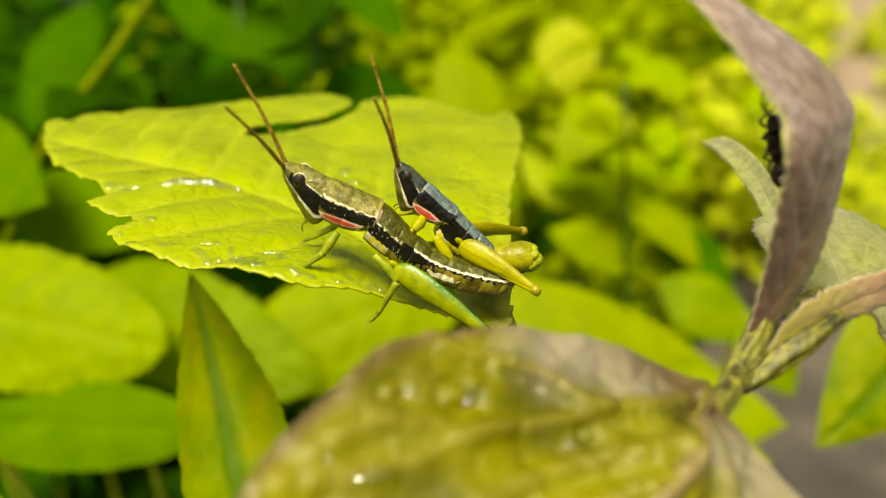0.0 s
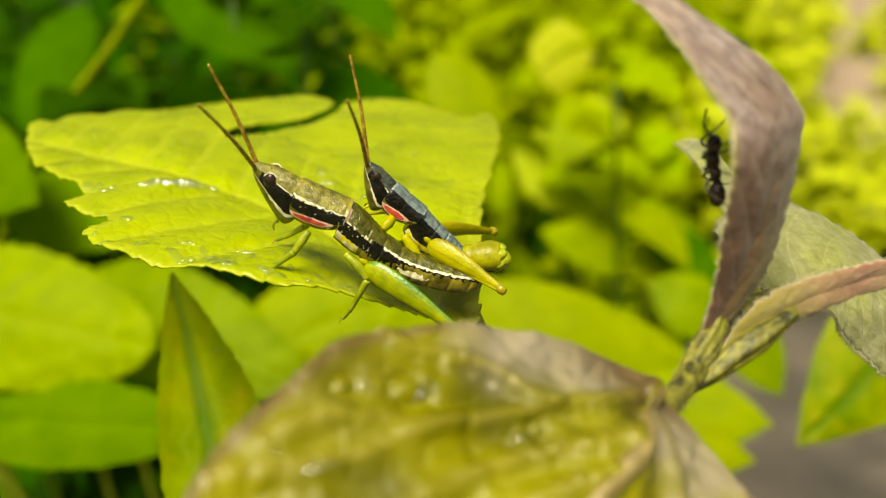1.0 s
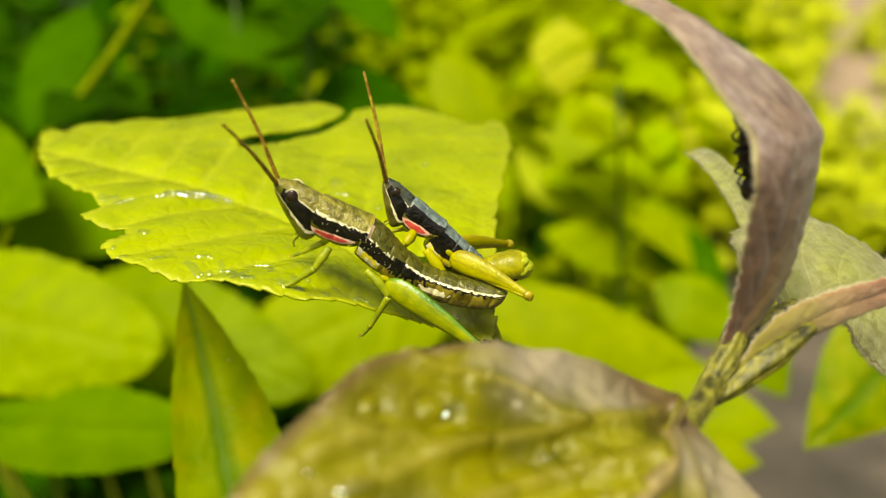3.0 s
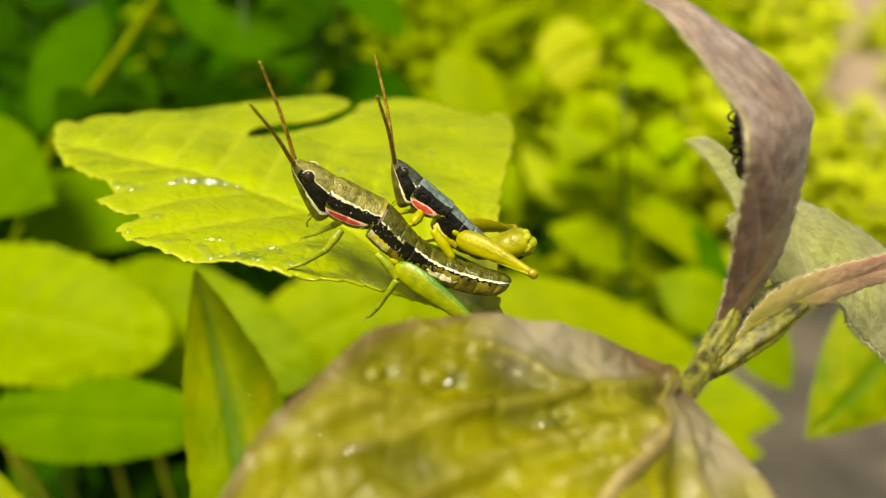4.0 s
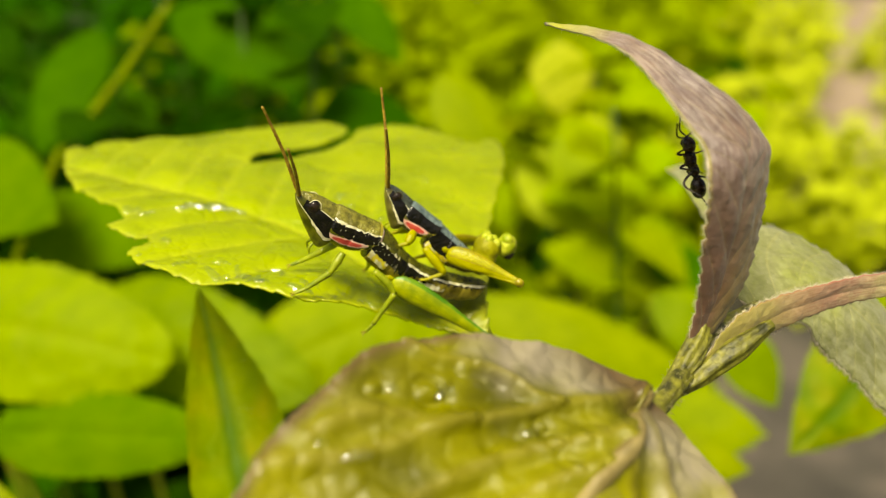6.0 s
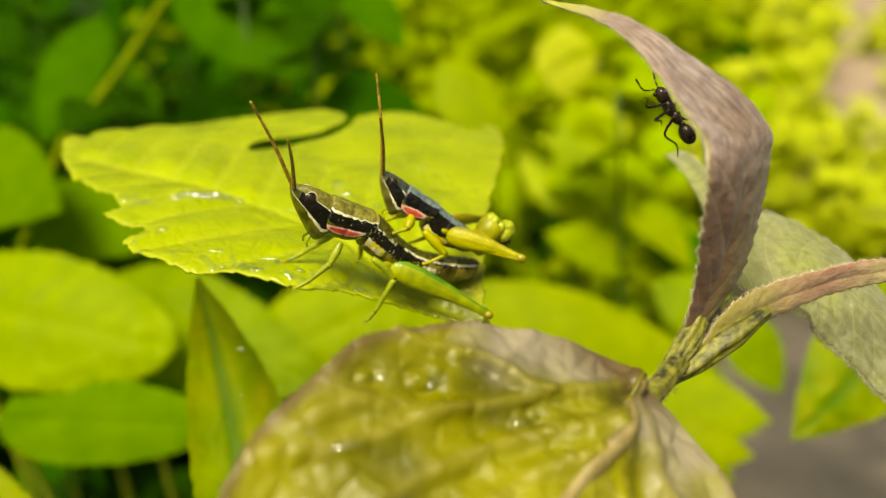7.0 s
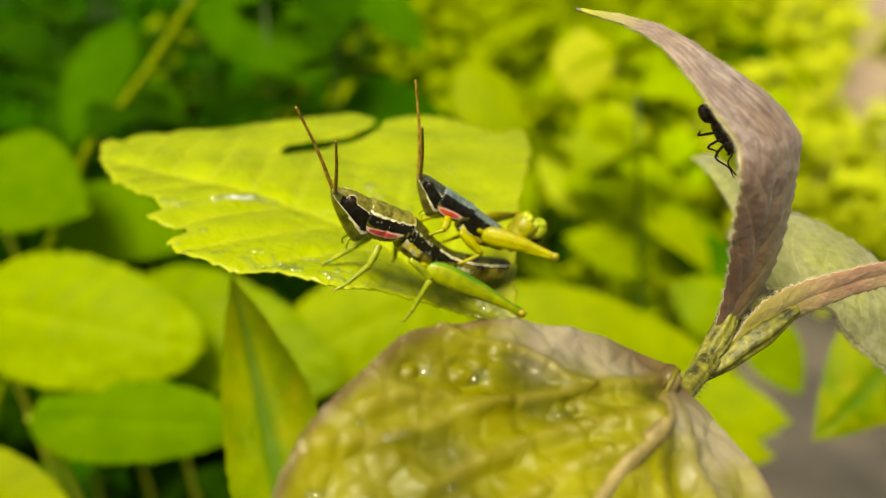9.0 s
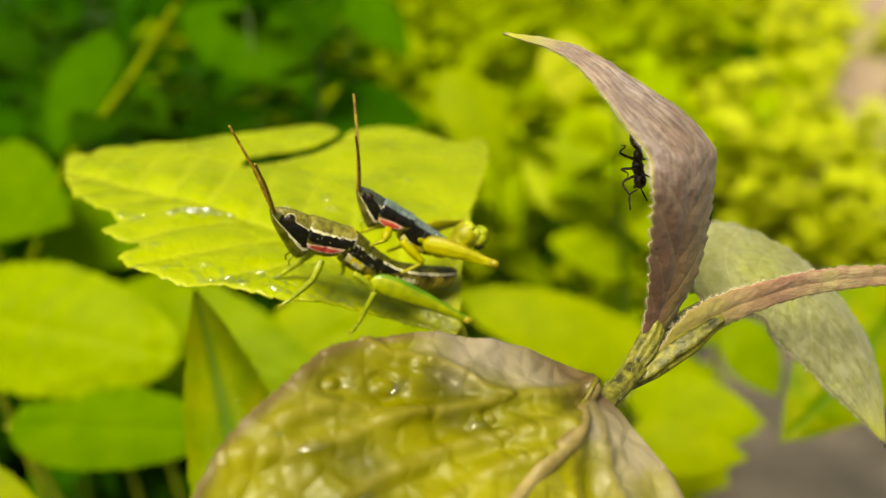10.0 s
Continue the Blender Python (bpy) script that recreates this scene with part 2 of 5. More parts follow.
        ends.node.use_clamp = True
        base = mixed(nodes, links, calc(nodes, links, "MULTIPLY", calc(nodes, links, "MULTIPLY", outer, ends), calc(nodes, links, "MULTIPLY_ADD", wave, 0.35, 0.6)), base, collar)
    if foot:
        near = calc(nodes, links, "MULTIPLY_ADD", sep.outputs["X"], -1.0 / foot_to, 1.3)
        near.node.use_clamp = True
        if collar:
            outside = calc(nodes, links, "MULTIPLY_ADD", a, 8.0, 0.2)
            outside.node.use_clamp = True
            near = calc(nodes, links, "MULTIPLY", near, outside)
        base = mixed(nodes, links, near, base, foot)
    if side:
        base = mixed(nodes, links, calc(nodes, links, "MULTIPLY", calc(nodes, links, "MULTIPLY", half, low_end), 0.75), base, side)
    ph = calc(nodes, links, "SUBTRACT", calc(nodes, links, "MULTIPLY", sep.outputs["X"], veins), calc(nodes, links, "MULTIPLY", a, slant))
    d = calc(nodes, links, "PINGPONG", ph, 0.5)
    side = calc(nodes, links, "SMOOTH_MIN", calc(nodes, links, "DIVIDE", d, line), 1.0, 0.3)
    rib = calc(nodes, links, "MINIMUM", calc(nodes, links, "POWER", calc(nodes, links, "DIVIDE", a, rib_width), 1.6), 1.0)
    if lateral:
        rib = calc(nodes, links, "MINIMUM", rib, calc(nodes, links, "DIVIDE", calc(nodes, links, "ABSOLUTE", calc(nodes, links, "SUBTRACT", a, lateral)), 0.03))
    tissue = calc(nodes, links, "MINIMUM", side, rib)
    if marked:
        drawn = nodes.new("ShaderNodeAttribute")
        drawn.attribute_name = "vein"
        tissue = calc(nodes, links, "MINIMUM", rib, calc(nodes, links, "MULTIPLY_ADD", drawn.outputs["Fac"], -1.0, 1.0))
    col = mixed(nodes, links, calc(nodes, links, "MULTIPLY_ADD", tissue, strong, 1 - strong), vein, base)
    _, nz = noise_ramp(nodes, links, fine, [(0.3, (0, 0, 0)), (0.7, (1, 1, 1))], 3.0)
    col = mixed(nodes, links, calc(nodes, links, "MULTIPLY", nz.outputs["Fac"], grain), col, high)
    links.new(col, b.inputs["Base Color"])
    b.inputs["Roughness"].default_value = rough
    b.inputs["Specular IOR Level"].default_value = spec
    b.inputs["Sheen Weight"].default_value, b.inputs["Sheen Roughness"].default_value = down, 0.4
    if wet is not None:
        film, _ = noise_ramp(nodes, links, 75, [(0.46, (rough, rough, rough)), (0.6, (wet, wet, wet))], 3.0)
        links.new(film, b.inputs["Roughness"])
    height = calc(nodes, links, "MULTIPLY_ADD", tissue, 0.6 * strong, nz.outputs["Fac"])
    if net:
        tc, warp, cells = nodes.new("ShaderNodeTexCoord"), nodes.new("ShaderNodeTexNoise"), nodes.new("ShaderNodeTexVoronoi")
        warp.inputs["Scale"].default_value = net * 0.6
        cells.feature = "DISTANCE_TO_EDGE"
        cells.inputs["Scale"].default_value = net
        links.new(tc.outputs["Object"], warp.inputs["Vector"])
        bend = nodes.new("ShaderNodeVectorMath")
        bend.operation = "MULTIPLY_ADD"
        bend.inputs[1].default_value = (0.5 / net, 0.5 / net, 0.5 / net)
        links.new(warp.outputs["Color"], bend.inputs[0])
        links.new(tc.outputs["Object"], bend.inputs[2])
        links.new(bend.outputs[0], cells.inputs["Vector"])
        pad = calc(nodes, links, "SMOOTH_MIN", calc(nodes, links, "MULTIPLY", cells.outputs["Distance"], 4.0), 1.0, 0.4)
        height = calc(nodes, links, "MULTIPLY_ADD", pad, net_depth, height)
    bump_node = bumped(nodes, links, b, height, bump, 0.0003)
    tr, mix, out = nodes.new("ShaderNodeBsdfTranslucent"), nodes.new("ShaderNodeMixShader"), nodes["Material Output"]
    links.new(col, tr.inputs["Color"])
    links.new(bump_node.outputs["Normal"], tr.inputs["Normal"])
    mix.inputs[0].default_value = glow
    links.new(b.outputs[0], mix.inputs[1])
    links.new(tr.outputs[0], mix.inputs[2])
    links.new(mix.outputs[0], out.inputs["Surface"])
    return m


# foot darkens the corner below the female: shade put into the leaf colour.
LEAF_HOST = leaf_material("leaf_host", (0.295, 0.38, 0.002), (0.45, 0.53, 0.004), (0.56, 0.61, 0.03), marked=True, veins=9, glow=0.35, rough=0.38, line=0.13, strong=0.6, fine=500, bump=0.9, spec=0.5, wet=0.14, net=420, net_depth=0.35, foot=(0.12, 0.125, 0.003), foot_to=0.10)
LEAF_FRONT = leaf_material("leaf_front", (0.040, 0.040, 0.001), (0.262, 0.25, 0.001), (0.22, 0.185, 0.02), veins=0, slant=-1.0, glow=0.12, rough=0.5, blush=(0.28, 0.25, 0.06), blush_at=0.66, margin=0.3, line=0.02, strong=0.5, fine=260, bump=0.7, spec=0.36, collar=(0.29, 0.245, 0.20), foot=(0.085, 0.045, 0.03), foot_to=0.11, grain=0.22, wet=0.3, net=300, net_depth=0.8, rim=(0.11, 0.06, 0.04), marked=True)
LEAF_PURPLE = leaf_material("leaf_purple", (0.11, 0.064, 0.06), (0.45, 0.385, 0.38), (0.30, 0.24, 0.10), veins=11, glow=0.18, rough=0.65, blush=(0.24, 0.155, 0.115), blush_at=0.48, fine=900, line=0.12, strong=0.22, bump=0.8, tip=(0.40, 0.40, 0.02), rim=(0.36, 0.33, 0.08), streak=0.9, foot=(0.125, 0.05, 0.02), foot_to=0.44, down=0.25, grain=0.15, side=(0.21, 0.17, 0.025), pale=(0.68, 0.63, 0.59))
LEAF_PINK = leaf_material("leaf_pink", (0.22, 0.085, 0.05), (0.47, 0.31, 0.22), (0.34, 0.27, 0.10), veins=14, glow=0.15, rough=0.75, blush=(0.38, 0.33, 0.14), blush_at=0.52, fine=1100, line=0.1, strong=0.1, bump=0.8, rim=(0.34, 0.09, 0.055), streak=0.75, foot=(0.26, 0.235, 0.035), foot_to=0.40, down=0.3, grain=0.2, pale=(0.62, 0.50, 0.40))
LEAF_GREY = leaf_material("leaf_grey", (0.15, 0.165, 0.03), (0.42, 0.42, 0.23), (0.50, 0.46, 0.14), veins=9, glow=0.25, rough=0.65, blush=(0.34, 0.38, 0.05), blush_at=0.58, fine=1000, line=0.06, strong=0.25, bump=1.0, tip=(0.42, 0.44, 0.02), down=0.22, streak=0.8, pale=(0.60, 0.58, 0.46))
# Pale green with the bright light of the right side put into it.
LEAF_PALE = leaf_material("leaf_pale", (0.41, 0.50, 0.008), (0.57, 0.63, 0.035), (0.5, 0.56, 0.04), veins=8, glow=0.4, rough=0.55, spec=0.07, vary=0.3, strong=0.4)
LEAF_BACK = leaf_material("leaf_back", (0.195, 0.27, 0.001), (0.295, 0.37, 0.002), (0.32, 0.39, 0.008), veins=8, glow=0.4, rough=0.55, spec=0.07, vary=0.3, strong=0.5)
LEAF_MID = leaf_material("leaf_mid", (0.13, 0.21, 0.001), (0.21, 0.30, 0.002), (0.25, 0.32, 0.006), veins=8, glow=0.35, rough=0.5, spec=0.07, strong=0.5, lateral=0.45)
# Leaf green darkened by shade put into it, for herbs at the left.
LEAF_SHADE_TONED = leaf_material("leaf_shade_toned", (0.075, 0.17, 0.0005), (0.13, 0.235, 0.001), (0.12, 0.24, 0.002), veins=8, glow=0.35, rough=0.6, spec=0.03, strong=0.4)
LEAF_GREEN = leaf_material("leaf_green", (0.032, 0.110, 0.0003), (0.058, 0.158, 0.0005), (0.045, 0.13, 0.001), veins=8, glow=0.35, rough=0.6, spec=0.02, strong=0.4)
LEAF_FOLD = leaf_material("leaf_fold", (0.10, 0.18, 0.001), (0.24, 0.31, 0.002), (0.035, 0.12, 0.001), veins=8, glow=0.3, rough=0.5, spec=0.12, strong=0.75, net=220, net_depth=0.6, blush=(0.27, 0.28, 0.004), blush_at=0.58, marked=True, rib_width=0.26, grain=0.15)
# Deep green with the shade of the left side put into the colour.
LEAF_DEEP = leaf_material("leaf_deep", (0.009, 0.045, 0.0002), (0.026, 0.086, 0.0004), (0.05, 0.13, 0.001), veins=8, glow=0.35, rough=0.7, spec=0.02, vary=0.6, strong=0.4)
LEAF_HERB = leaf_material("leaf_herb", (0.17, 0.265, 0.0005), (0.305, 0.40, 0.001), (0.22, 0.30, 0.003), veins=8, glow=0.4, rough=0.6, spec=0.03, vary=0.6, strong=0.4)
# Near-black green: the shade between and under the herbs put into the colour.
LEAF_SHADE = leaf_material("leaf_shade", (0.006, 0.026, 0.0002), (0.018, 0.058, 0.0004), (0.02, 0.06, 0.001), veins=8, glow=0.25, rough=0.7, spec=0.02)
MIDRIB = skin("midrib_skin", (0.16, 0.12, 0.035), (0.30, 0.235, 0.09), scale=420, rough=0.5, bump=0.5)
STEM = skin("stem_skin", (0.03, 0.03, 0.004), (0.22, 0.21, 0.022), scale=700, rough=0.55, bump=1.0, bscale=1400)
STALK = skin("stalk_skin", (0.24, 0.28, 0.01), (0.34, 0.38, 0.02), scale=200, rough=0.5, bump=0.2)
# Copy of the stalk colour with shade put in, for herbs farther back.
STALK_DARK = skin("shade_toned_stalk_skin", (0.03, 0.07, 0.002), (0.06, 0.12, 0.004), scale=200, rough=0.6, bump=0.2)
CULM = skin("culm_skin", (0.12, 0.17, 0.002), (0.19, 0.24, 0.003), scale=200, rough=0.7, bump=0.2, spec=0.05)
HAIR = skin("hair", (0.48, 0.42, 0.32), (0.68, 0.61, 0.48), rough=0.6, bump=0, spec=0.2)
STEM_HAIR = skin("stem_hair", (0.22, 0.20, 0.09), (0.36, 0.33, 0.16), rough=0.7, bump=0, spec=0.1)
WATER, _n, _l, _p = material("water")
_t, _g, _f, _x = _n.new("ShaderNodeBsdfTransparent"), _n.new("ShaderNodeBsdfGlossy"), _n.new("ShaderNodeLayerWeight"), _n.new("ShaderNodeMixShader")
_t.inputs["Color"].default_value = (0.97, 0.98, 0.95, 1)
_g.inputs["Roughness"].default_value, _f.inputs["Blend"].default_value = 0.03, 0.5
_l.new(calc(_n, _l, "MULTIPLY_ADD", calc(_n, _l, "POWER", _f.outputs["Facing"], 3.0), 0.6, 0.10), _x.inputs[0]), _l.new(_t.outputs[0], _x.inputs[1]), _l.new(_g.outputs[0], _x.inputs[2])
_l.new(_x.outputs[0], _n["Material Output"].inputs["Surface"])

OLIVE = skin("olive_cuticle", (0.105, 0.096, 0.009), (0.26, 0.238, 0.032), scale=1300, rough=0.2, bump=0.85, bscale=3200, spec=0.65, pebble=5200)
# Darker olive: the male's shadow on her abdomen put into the colour.
OLIVE_SHADE_TONED = skin("olive_cuticle_shade_toned", (0.040, 0.043, 0.003), (0.115, 0.112, 0.009), scale=1300, rough=0.2, bump=0.8, bscale=3000, spec=0.6, pebble=5200)
BLACK = skin("black_cuticle", (0.003, 0.003, 0.003), (0.012, 0.010, 0.007), scale=1500, rough=0.16, bump=0.7)
CREAM = skin("cream_cuticle", (0.55, 0.5, 0.25), (0.85, 0.82, 0.6), scale=1500, rough=0.4)
RED = skin("red_cuticle", (0.50, 0.03, 0.025), (0.75, 0.10, 0.08), scale=1200, rough=0.3)
PINK = skin("pink_rim", (0.75, 0.42, 0.32), (0.9, 0.62, 0.5), scale=1200, rough=0.35)
YELLOW = skin("yellow_cuticle", (0.62, 0.5, 0.01), (0.8, 0.72, 0.06), scale=900, rough=0.35)
BELLY = skin("belly_cuticle", (0.050, 0.040, 0.004), (0.26, 0.215, 0.022), scale=500, rough=0.18, bump=0.4)
LEG_GREEN = skin("green_leg", (0.15, 0.20, 0.003), (0.31, 0.34, 0.006), spec=0.3, scale=420, rough=0.4)
LEG_YELLOW = skin("yellow_leg", (0.25, 0.245, 0.001), (0.38, 0.36, 0.003), scale=420, rough=0.36, spec=0.25)
LEG_EDGE = skin("green_leg_edge", (0.05, 0.15, 0.003), (0.13, 0.24, 0.004), scale=420, rough=0.3)
LEG_OLIVE = skin("olive_leg_edge", (0.20, 0.18, 0.002), (0.33, 0.28, 0.004), scale=420, rough=0.3)
LEG_SLIM = skin("slim_leg", (0.14, 0.19, 0.004), (0.29, 0.33, 0.010), scale=500, rough=0.35)
KNEE = skin("knee", (0.20, 0.165, 0.006), (0.33, 0.27, 0.010), scale=900, rough=0.35)
BLUE = skin("blue_grey_cuticle", (0.075, 0.11, 0.115), (0.20, 0.26, 0.255), scale=1600, rough=0.2, bump=0.8, bscale=2800, spec=0.6, pebble=5200)
SLATE = skin("slate_cuticle", (0.020, 0.027, 0.020), (0.085, 0.10, 0.075), scale=1500, rough=0.2, bump=0.7, bscale=2800, spec=0.6)
ANTENNA = skin("antenna", (0.16, 0.08, 0.006), (0.42, 0.27, 0.03), scale=1800, rough=0.45)
EYE_DARK = skin("eye", (0.008, 0.005, 0.003), (0.035, 0.022, 0.014), scale=900, rough=0.12, bump=0.1, bscale=9000)
FACE = skin("face", (0.045, 0.052, 0.002), (0.13, 0.135, 0.008), scale=900, rough=0.25)
FACE_DARK = skin("face_dark", (0.05, 0.045, 0.006), (0.13, 0.12, 0.02), scale=900, rough=0.3)
TIP_END = skin("tail_plate", (0.21, 0.275, 0.003), (0.44, 0.47, 0.03), scale=700, rough=0.4, bump=0.8, spec=0.3)
TIP = skin("abdomen_tip", (0.17, 0.165, 0.003), (0.36, 0.35, 0.010), scale=350, rough=0.35, spec=0.3)
ANT_BODY = skin("ant_cuticle", (0.012, 0.007, 0.004), (0.045, 0.024, 0.012), scale=1500, rough=0.25, bump=0.4)

_m, _n, _l, _p = material("ground_soil")
_c, _z = noise_ramp(_n, _l, 9, [(0.3, (0.04, 0.035, 0.029)), (0.5, (0.075, 0.064, 0.053)), (0.72, (0.15, 0.12, 0.098))], 8.0)
_f, _y = noise_ramp(_n, _l, 120, [(0.3, (0.6, 0.6, 0.6)), (0.7, (1, 1, 1))], 4.0)
_x = _n.new("ShaderNodeMix")
_x.data_type, _x.blend_type = "RGBA", "MULTIPLY"
_x.inputs[0].default_value = 0.7
_l.new(_c, _x.inputs[6]), _l.new(_f, _x.inputs[7]), _l.new(_x.outputs[2], _p.inputs["Base Color"])
_p.inputs["Roughness"].default_value = 0.9
bumped(_n, _l, _p, _y.outputs["Fac"], 0.6, 0.004)
SOIL = _m

# ---- ground ----
bm = bmesh.new()
steps = [-600, -60, -12, -4, -2, -1, -0.5, 0, 0.5, 1, 1.5, 2, 3, 5, 8, 14, 60, 600]
gv = {(i, j): bm.verts.new((x * 1000, y * 1000, 6 * noise.noise(Vector((x * 2, y * 2, 0))))) for i, x in enumerate(steps) for j, y in enumerate(steps)}
for i in range(len(steps) - 1):
    for j in range(len(steps) - 1):
        bm.faces.new((gv[i, j], gv[i + 1, j], gv[i + 1, j + 1], gv[i, j + 1]))
ground = part("ground", bm, SOIL)
tagged(ground, "grey-brown trodden earth under the plants", "ground", kind="structure")


_m, _n, _l, _p = material("path_earth")
_c, _z = noise_ramp(_n, _l, 6, [(0.3, (0.20, 0.145, 0.11)), (0.6, (0.31, 0.23, 0.18)), (0.75, (0.40, 0.31, 0.25))], 8.0)
_l.new(_c, _p.inputs["Base Color"])
_p.inputs["Roughness"].default_value = 0.9
bumped(_n, _l, _p, _z.outputs["Fac"], 0.5, 0.01)
bm = bmesh.new()
lane = [[bm.verts.new(((0.40 + 0.55 * j / 8) * y + 130 * noise.noise(Vector((y * 0.0025, j * 0.4, 0))), y + 260 * noise.noise(Vector((j * 0.9, 3, y * 0.0004))), 9 + 4 * noise.noise(Vector((j * 1.3, y * 0.005, 2))))) for j in range(9)] for y in range(1250, 5200, 150)]
for r, t in zip(lane, lane[1:]):
    for j in range(8):
        bm.faces.new((r[j], r[j + 1], t[j + 1], t[j]))
tagged(part("path", bm, _m), "pale trodden path of dry earth", "path", kind="structure")


# ---- the leaf under the grasshoppers ----
def host_height(x, y):
    d = y - (98 + (8 - x) * 0.65)
    z = 455.5 - 0.10 * max(0, x + 40) + 0.06 * max(0, d) - 3.5 * smoothstep(-20, 8, x) * (1 - smoothstep(5, 25, d))
    z -= 0.05 * max(0, y - 122)
    z -= 5.0 * smoothstep(-16, 6, x) * (1 - smoothstep(-6, 12, d))
    return z + 0.5 * noise.noise(Vector((x * 0.07, y * 0.07, 3))) + 0.22 * noise.noise(Vector((x * 0.3, y * 0.3, 8)))


HOST_EDGE = [(-73.1, 152.6), (-74.6, 162.6), (-61.0, 167.9), (-42.0, 173.5), (-27.1, 182.7), (-19.3, 178.9), (-22.3, 168.0), (-28.3, 162.5), (-34.1, 157.3), (-35.9, 152.5),
             (-34.5, 149.1), (-31.1, 150.7), (-25.8, 157.9), (-20.4, 163.8), (-17.9, 171.3), (-16.1, 179.6), (-7.9, 184.3), (1.7, 179.2), (8.6, 173.4), (14.1, 176.7),
             (15.2, 161.2), (10.7, 127.6), (9.1, 106.4), (8.6, 99.9), (3.5, 101.0), (-1.8, 100.7), (-8.8, 97.2), (-18.1, 93.9), (-26.5, 95.5), (-33.6, 96.4),
             (-43.1, 102.8), (-41.6, 108.0), (-49.7, 113.4), (-49.4, 119.6), (-63.2, 134.3)]


def host_leaf():
    from mathutils.geometry import delaunay_2d_cdt
    rim = through_points(HOST_EDGE + HOST_EDGE[:1], 30 * len(HOST_EDGE))[:-1]
    ring = []
    for k, p in enumerate(rim):
        t = rim[(k + 1) % len(rim)] - rim[k - 1]
        n = np.array([t[1], -t[0]]) / max(np.hypot(*t), 1e-6)
        ring.append(Vector(p + n * (0.55 * ((k * 0.11) % 1.0 - 0.5) + 0.15 * noise.noise(Vector((*(p * 0.9), 0))))))
    inner = []
    for i in range(-80, 22):
        for j in range(92, 190):
            inner.append(Vector((i + 0.5 * (j % 2) + 0.1 * math.sin(j), j + 0.1 * math.cos(i * 3))))
    n = len(ring)
    pts, edges, faces, *_ = delaunay_2d_cdt(ring + inner, [(k, (k + 1) % n) for k in range(n)], [], 1, 1e-4)
    bm = bmesh.new()
    uv = bm.loops.layers.uv.new("UVMap")
    mark = bm.verts.layers.float.new("vein")
    axis = Vector((-0.84, 0.545))
    border = np.array([(p.x, p.y) for p in ring])
    flat = []
    for p in pts:
        d = p - Vector((8, 100))
        u, w = d.dot(axis) / 96, d.cross(axis)
        wide = 46 if w < 0 else 26
        a = min(abs(w) / wide, 1)
        ph = u * 9 - 1.6 * a
        h = 1.05 * (abs(math.sin(math.pi * ph)) ** 0.7) * (1 - a**3) * min(1, a * 6) - 0.5 * math.exp(-(w / 1.2) ** 2)
        flat.append((bm.verts.new((p.x, p.y, host_height(p.x, p.y) + h)), u, 0.5 - 0.5 * math.copysign(a, w)))
        rim_gap = float(np.min(np.hypot(border[:, 0] - p.x, border[:, 1] - p.y)))
        vein_gap = abs((ph + 0.5) % 1.0 - 0.5)
        flat[-1][0][mark] = max(math.exp(-(rim_gap / 0.9) ** 2), 0.75 * math.exp(-(vein_gap / 0.09) ** 2) * (1 - a**4))
    for f in faces:
        face = bm.faces.new([flat[k][0] for k in f])
        for loop, k in zip(face.loops, f):
            loop[uv].uv = flat[k][1:]
    bmesh.ops.recalc_face_normals(bm, faces=bm.faces)
    if sum(f.normal.z for f in bm.faces) < 0:
        bmesh.ops.reverse_faces(bm, faces=bm.faces)
    return bm


perch = thing("perch_plant", (12, 150, 0), "yellow-green leaf with a chewed edge on a slender stalk", "plant")
host = host_leaf()
HOST_SURFACE = surface_of(host)
thicken(part("leaf", host, LEAF_HOST, perch, "broad yellow-green leaf, gnawed and torn at its rim"), 0.3)
bm = bmesh.new()
tube(bm, [(8.6, 101.5, 445.5), (9.6, 103, 440), (11, 106, 420), (12, 125, 300), (12, 150, 0)], [0.6, 0.8, 1.0, 1.8, 3.0], n=30)
part("stalk", bm, STALK, perch)

